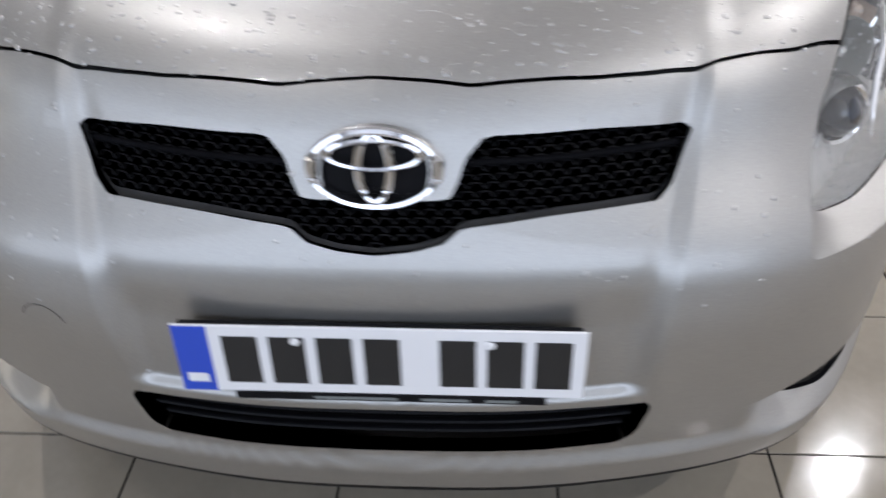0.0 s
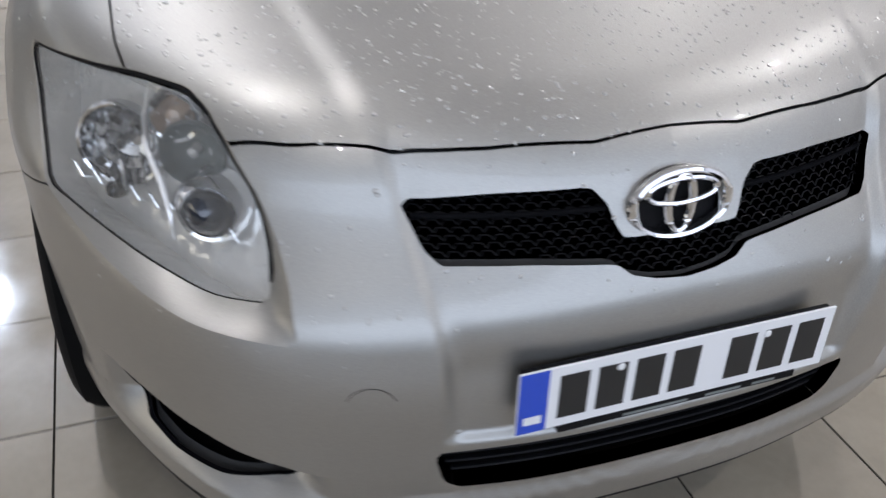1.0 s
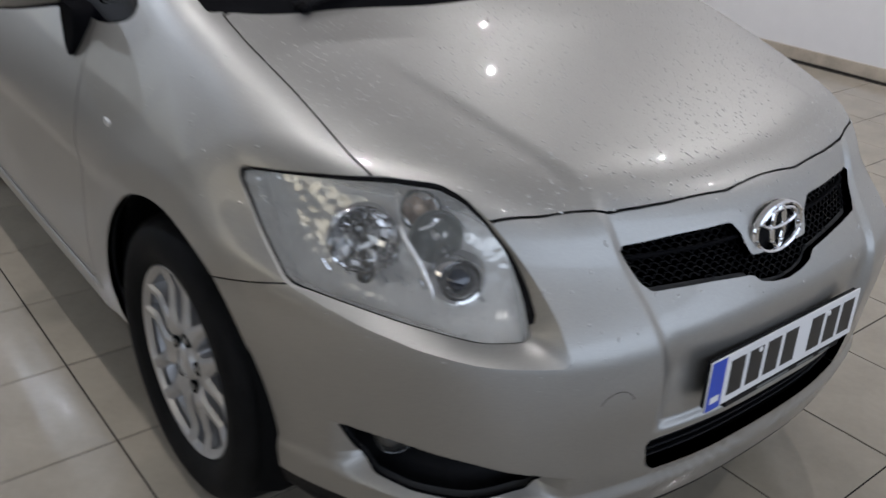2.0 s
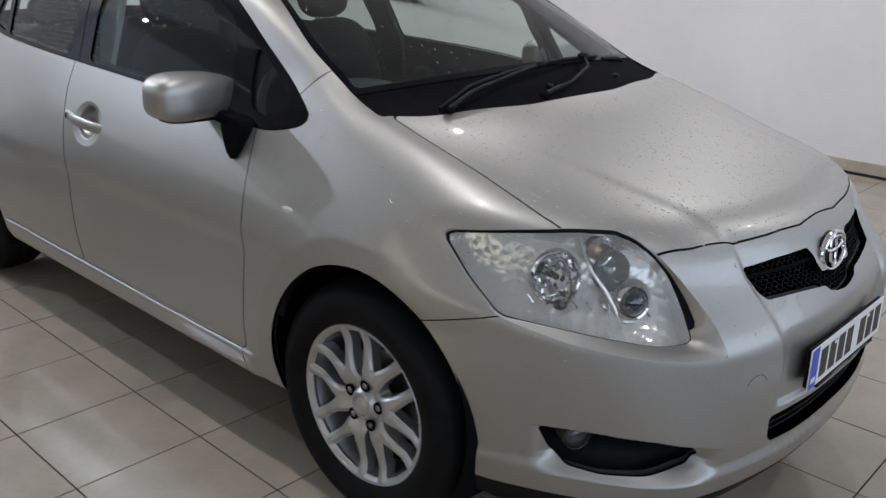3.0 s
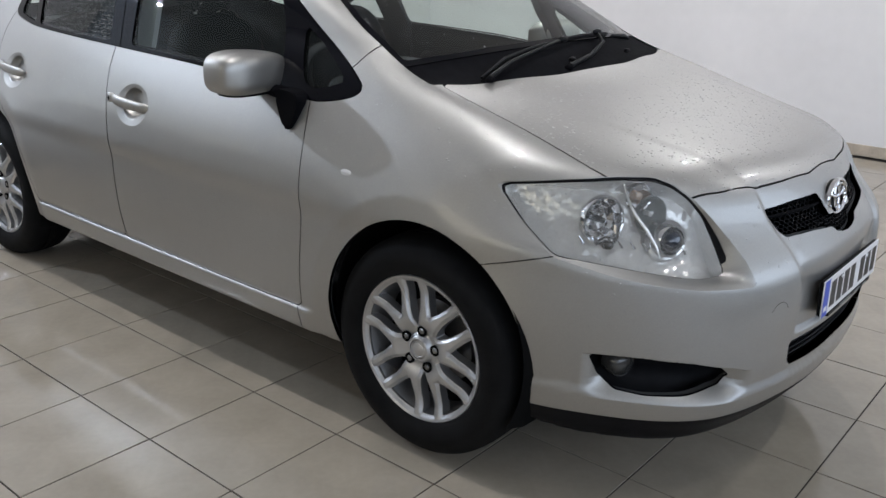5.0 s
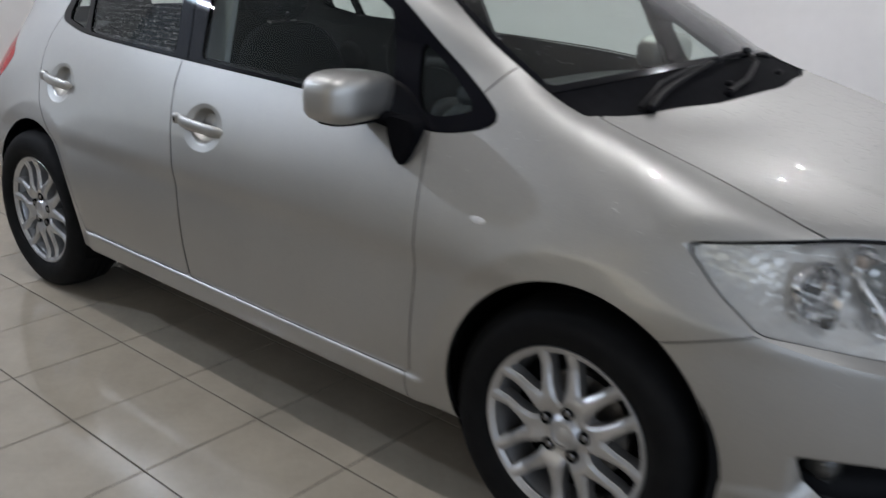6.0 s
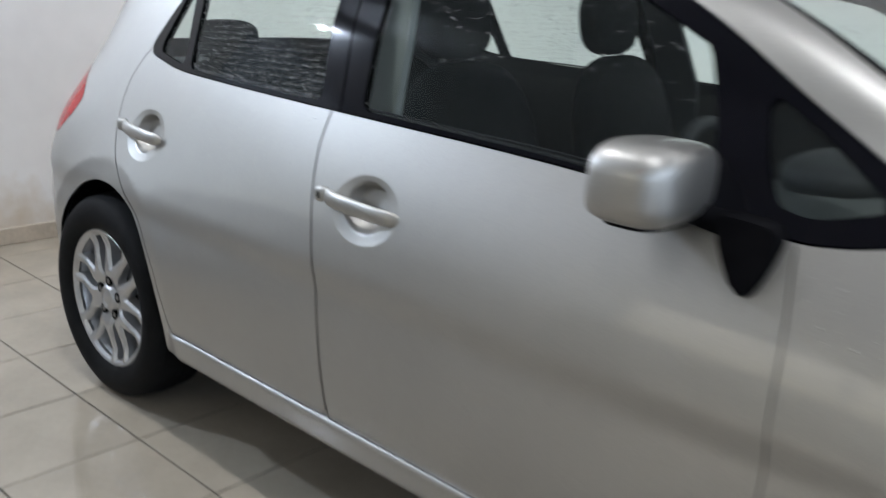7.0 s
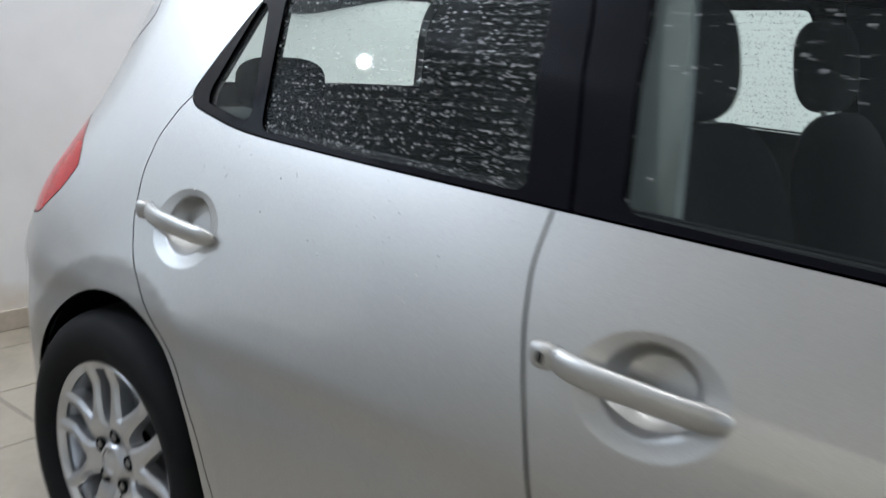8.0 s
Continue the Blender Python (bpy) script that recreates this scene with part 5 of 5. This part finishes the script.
# ---------------------------------------------------------------- the car
def recessed(patch, outer, inner, depth):
    """The band between two outlines, falling from the outer one to the depth of the inner one."""
    x, w, z = patch.co.T
    o, i = outer(x, w, z, patch.no), inner(x, w, z, patch.no)
    t = np.clip(np.maximum(o, 0) / (np.maximum(o, 0) + np.maximum(-i, 0) + 1e-6), 0, 1)
    return renormal(moved(patch, -depth(x, w, z) * t))


def build_car():
    car = thing("car", (0, 0, 0), "silver five-door hatchback car, wet with rain drops, parked on floor tiles", "car")
    gap = 0.0017
    whole = whole_skin()
    whole = refined(whole, lambda x, w, z: np.maximum(*[0.12 - np.hypot(x - hx, z - hz) for hx, hz in CUPS]) + 0 * np.minimum(0, w), 5)
    whole = refined(whole, lambda x, w, z: np.minimum(np.minimum(0.46 - w, x - 0.6), np.minimum(z - 0.445, 0.90 - z)), 3)
    whole = refined(whole, lambda x, w, z: np.minimum(np.minimum(x - w + 0.31, 0.56 - x + w), np.minimum(np.minimum(z - 0.33, 0.485 - z), np.minimum(x - 0.15, w - 0.20))), 6)
    body = without(whole, arches)

    def take(area, src, by=gap):
        return cut(src, lambda *a: area(*a) - by)

    glazing = take(dlo, body)
    front_screen = take(screen, body)
    rest = without(without(body, dlo, gap), screen, gap)
    lamp = take(headlamp_lens, body)
    lamp = moved(lamp, -lamp_depth(*lamp.co.T))
    shelf = without(cut(rest, headlamp_frame), headlamp_lens)
    shelf = recessed(shelf, headlamp_frame, headlamp_lens, lamp_depth)
    rest = without(rest, headlamp_frame)
    tail = take(tail_light, rest)
    rest = without(rest, tail_light, gap)
    hood_patch = take(hood, rest)
    rest = without(rest, hood, gap)
    # the lamp's surround is bumper; above the lamp it is a black seal against the bonnet
    fd, rd = take(front_door, rest), take(rear_door, rest)
    rest = without(without(rest, front_door, gap), rear_door, gap)
    bp = take(bumper, rest)
    rest = without(rest, bumper, gap)
    lip = without(cut(bp, fog_frame), fog)
    lip = recessed(lip, fog_frame, fog, lambda x, w, z: 0.005 + 0.0 * x)
    for o in (grille, lower_grille, fog_frame):
        bp = without(bp, o)
    skirt = cut(bp, chin)
    bp = without(bp, chin)
    wings = take(wing, rest)
    rest = without(rest, wing, gap)
    gate = take(tailgate, rest)
    rest = without(rest, tailgate, gap)
    rear_glass = take(back_window, gate)
    gate = without(gate, back_window)

    panel("bonnet", hood_patch, PAINT, car, "silver bonnet beaded with water drops", joined=True)
    front = panel("front_bumper", bp, PAINT, car, "silver painted front bumper", joined=True, fold=0.022)
    panel("lamp_surround", shelf, PAINT, front, "silver shelf round the headlamp", fold=0.012)
    seal = cut(shelf, lambda x, w, z, no: 0.0027 + headlamp_lens(x, w, z, no))
    panel("lamp_seal", moved(seal, 0.0012), BLACK, front, "black rubber seal round the headlamp", fold=0.006)
    panel("fog_surround", lip, MATT_BLACK, front, "black fog lamp surround", fold=0.006)
    panel("chin", skirt, BLACK, front, "black bumper underside", joined=True, fold=0.01)
    panel("front_wing", wings, PAINT, car, "silver front wing")
    front_doors = panel("front_door", fd, PAINT, car, "silver front door")
    rear_doors = panel("rear_door", rd, PAINT, car, "silver rear door")
    panel("body_shell", rest, PAINT, car, "silver roof, pillars, sills and rear wings", joined=True)
    gate_ob = panel("tailgate", gate, PAINT, car, "silver tailgate", joined=True)
    panel("back_window", rear_glass, WINDOW, gate_ob, "tinted back window", joined=True, fold=0).visible_shadow = False
    panel("tail_lamp", tail, RED, car, "red tail lamp lens")

    # windscreen and scuttle
    cowl = moved(cut(front_screen, scuttle), -0.006)
    pane = moved(without(front_screen, scuttle), -0.004)
    panel("scuttle", cowl, MATT_BLACK, car, "black plastic scuttle below the windscreen", joined=True, fold=0.01)
    rim = without(pane, lambda x, w, z, no: np.minimum(SCREEN_EDGE(z) - 0.018 - w, np.minimum(1.435 - 0.03 * (w / 0.5) ** 2 - z, z - 1.158 + 0.026 * (w / 0.6) ** 2)))
    panel("screen_edge", moved(rim, 0.001), GLOSS_BLACK, car, "black windscreen edge band", joined=True, fold=0.004)
    panel("windscreen", pane, SCREEN, car, "clear laminated windscreen", joined=True, fold=0).visible_shadow = False

    # side windows: black frames with panes
    frame_patch = glazing
    panes = {}
    for name, outline in PANES.items():
        panes[name] = cut(glazing, in_xz(outline))
        frame_patch = without(frame_patch, in_xz(outline))
    pillar_line = spline([1.0, 1.066, 1.336, 1.45], [-1.556, -1.571, -1.642, -1.672])
    front_frame = cut(frame_patch, lambda x, w, z, no: x - pillar_line(z) - 0.003)
    rear_frame = cut(frame_patch, lambda x, w, z, no: pillar_line(z) - 0.003 - x)
    front_frames = panel("window_frame", front_frame, GLOSS_BLACK, car, "black front window surround and pillar", fold=0.02)
    rear_frames = panel("window_frame", rear_frame, GLOSS_BLACK, car, "black rear window surround and pillar", fold=0.02)
    for name, patch in panes.items():
        for ob, owner in zip(panel(name, moved(patch, -0.006), WINDOW, None, "tinted side glass", fold=0), front_frames if "front" in name else rear_frames):
            ob.parent = owner
            ob.visible_shadow = False
    # rubber strips along the belt and the quarter divider
    for sgn in (-1, 1):
        xs = np.linspace(-0.70, -2.36, 60)
        line = spline([p[0] for p in BELT[4:]], [p[1] for p in BELT[4:]])
        for lift, rad in ((0.007, 0.0042), (0.0165, 0.0028)):
            bm = bmesh.new()
            zs = line(xs) + lift
            tube(bm, [(x, sgn * (w + 0.0015), z) for x, w, z in zip(xs, side(xs, zs), zs)], rad, 8)
            part("belt_strip", bm, BLACK, front_frames[0] if sgn < 0 else front_frames[1], "black rubber belt strip")
        bm = bmesh.new()
        zs = np.linspace(1.088, 1.33, 12)
        xs = -2.289 - 0.285 * (zs - 1.09)
        tube(bm, [(x, sgn * (w + 0.001), z) for x, w, z in zip(xs, side(xs, zs), zs)], 0.008, 8)
        part("quarter_divider", bm, BLACK, rear_frames[0] if sgn < 0 else rear_frames[1], "black window divider")

    # inner shell: dark below the belt, grey lining above
    inner = moved(whole, -0.020)
    for o in (arches,):
        inner = without(inner, o, 0.004)
    for o, by in ((dlo, -0.012), (screen, -0.008), (back_window, 0.0), (headlamp_lens, 0.004), (grille, 0.004), (lower_grille, 0.004), (fog, 0.004), (headlamp_frame, 0.002), (fog_frame, 0.002)):
        inner = without(inner, o, by)
    inner = clip(inner, inner.co[:, 2] - 0.262)
    low = clip(inner, 1.03 - inner.co[:, 2])
    panel("inner_shell", low, INNER, car, "dark inner panels behind the gaps", joined=True, fold=0)
    panel("headlining", clip(inner, inner.co[:, 2] - 1.03), TRIM, car, "dark grey roof and pillar lining", joined=True, fold=0)

    build_headlamps(car, lamp)
    build_grilles(car, body)
    build_badge(car)
    build_plate(car)
    for sgn, door_f, door_r in ((-1, front_doors[0], rear_doors[0]), (1, front_doors[1], rear_doors[1])):
        build_mirror(car, sgn)
        build_handle(door_f, sgn, -1.525, -1.283, 0.874, 0.866, 0.842, 0.846, sgn < 0)
        build_handle(door_r, sgn, -2.535, -2.297, 0.890, 0.881, 0.786, 0.806)
        bm = bmesh.new()
        egg(bm, (-0.275, sgn * (side(np.array([-0.275]), np.array([0.818]))[0] + 0.004), 0.818), (0.032, 0.011, 0.014), 2.2, 28, 12)
        part("side_indicator", bm, CLEAR, car, "clear oval side indicator")
    # round tow-eye cover on the bumper
    bm = bmesh.new()
    q = np.array([0.868, 0.434, 0.578])
    no = slope(q[None] * (1, 1, 1))[0]
    ring = []
    u = Vector((-no[1], no[0], 0)).normalized()
    v = Vector(no).cross(u)
    for k in range(36):
        a = 2 * math.pi * k / 36
        p = np.array(Vector(q) + 0.034 * math.cos(a) * u + 0.034 * math.sin(a) * v)
        for _ in range(6):
            p = p - skin(p[None])[0] * no
        ring.append((p[0], -p[1], p[2]))
    tube(bm, ring[2:17], 0.0006, 6)
    part("tow_cover", bm, DARK, front, "round tow-eye cover seam")
    build_wipers(car)
    build_cabin(car)
    first_wheel = None
    for (x, z), spins in ((WHEEL_F, (-10.5, -20)), (WHEEL_R, (-14.0, 33))):
        for y, flip, spin in ((-0.838, False, spins[0]), (0.838, True, spins[1])):
            m = Matrix.Translation((x, y, z)) @ Matrix.Rotation(math.pi if flip else 0, 4, "Z") @ Matrix.Rotation(radians(spin), 4, "Y")
            if first_wheel is None:
                first_wheel = build_wheel(car)
                first_wheel.matrix_basis = m
            else:
                copy_thing(first_wheel, m)
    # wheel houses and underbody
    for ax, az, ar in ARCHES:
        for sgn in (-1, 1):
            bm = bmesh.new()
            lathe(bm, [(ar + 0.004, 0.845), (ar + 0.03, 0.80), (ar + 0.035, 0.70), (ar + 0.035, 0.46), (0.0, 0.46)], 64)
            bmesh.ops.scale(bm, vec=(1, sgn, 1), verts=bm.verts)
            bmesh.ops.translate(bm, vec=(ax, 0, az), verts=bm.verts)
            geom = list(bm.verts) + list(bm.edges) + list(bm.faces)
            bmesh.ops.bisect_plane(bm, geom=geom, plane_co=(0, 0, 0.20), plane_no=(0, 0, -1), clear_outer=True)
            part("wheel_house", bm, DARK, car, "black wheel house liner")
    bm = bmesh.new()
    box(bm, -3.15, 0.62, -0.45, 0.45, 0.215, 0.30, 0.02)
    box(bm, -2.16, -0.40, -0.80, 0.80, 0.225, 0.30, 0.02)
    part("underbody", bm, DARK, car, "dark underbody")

    # rain drops
    def upper(q, no, rng):
        return (no[:, 2] > 0.45) & (rng.random(len(q)) < 0.25 + 0.75 * np.clip((q[:, 0] + 0.2) / 0.7, 0, 1))

    drops("rain_drops", scatter(hood_patch, 4200, 1, upper, (0.0010, 0.0038)), "opaque silver rain drops beaded on the silver bonnet")
    drops("rain_drops", scatter(bp, 1500, 2, lambda q, no, rng: (no[:, 2] > 0.05) & (q[:, 2] > 0.5) & (rng.random(len(q)) < 0.2 + no[:, 2]), (0.0009, 0.0036)), "opaque silver rain drops on the silver bumper")
    drops("rain_drops", scatter(wings, 700, 3, lambda q, no, rng: no[:, 2] > 0.35, (0.0009, 0.003)), "opaque silver rain drops on the silver wings")
    drops("rain_drops", scatter(lamp, 1100, 7, lambda q, no, rng: rng.random(len(q)) < 0.25 + 0.75 * np.clip((q[:, 2] - 0.82) / 0.06, 0, 1), (0.0008, 0.0022)), "clear rain drops on the headlamps", WATER)
    drops("rain_drops", scatter(moved(panes["rear_pane"], -0.006), 6500, 4, lambda q, no, rng: rng.random(len(q)) < 0.5 + 0.5 * np.clip((q[:, 0] + 2.3) / 0.5, 0, 1), (0.0007, 0.0021)), "clear rain drops on the rear side windows", WATER)
    drops("rain_drops", scatter(moved(panes["front_pane"], -0.006), 2000, 5, lambda q, no, rng: rng.random(len(q)) < np.clip((q[:, 2] - 1.16) / 0.2, 0.015, 1), (0.0008, 0.0024)), "clear rain drops on the front side windows", WATER)
    drops("rain_drops", scatter(rd, 1500, 6, lambda q, no, rng: (q[:, 2] > 0.88) & (rng.random(len(q)) < 0.8), (0.0008, 0.0022)), "opaque silver rain drops on the rear doors", flat=0.9)
    drops("rain_drops", scatter(pane, 1400, 8, lambda q, no, rng: rng.random(len(q)) < 0.5, (0.0008, 0.0026)), "clear rain drops on the windscreen", WATER)
    return car


build_room()
ceiling_lamps()
wall_floodlight()
build_car()
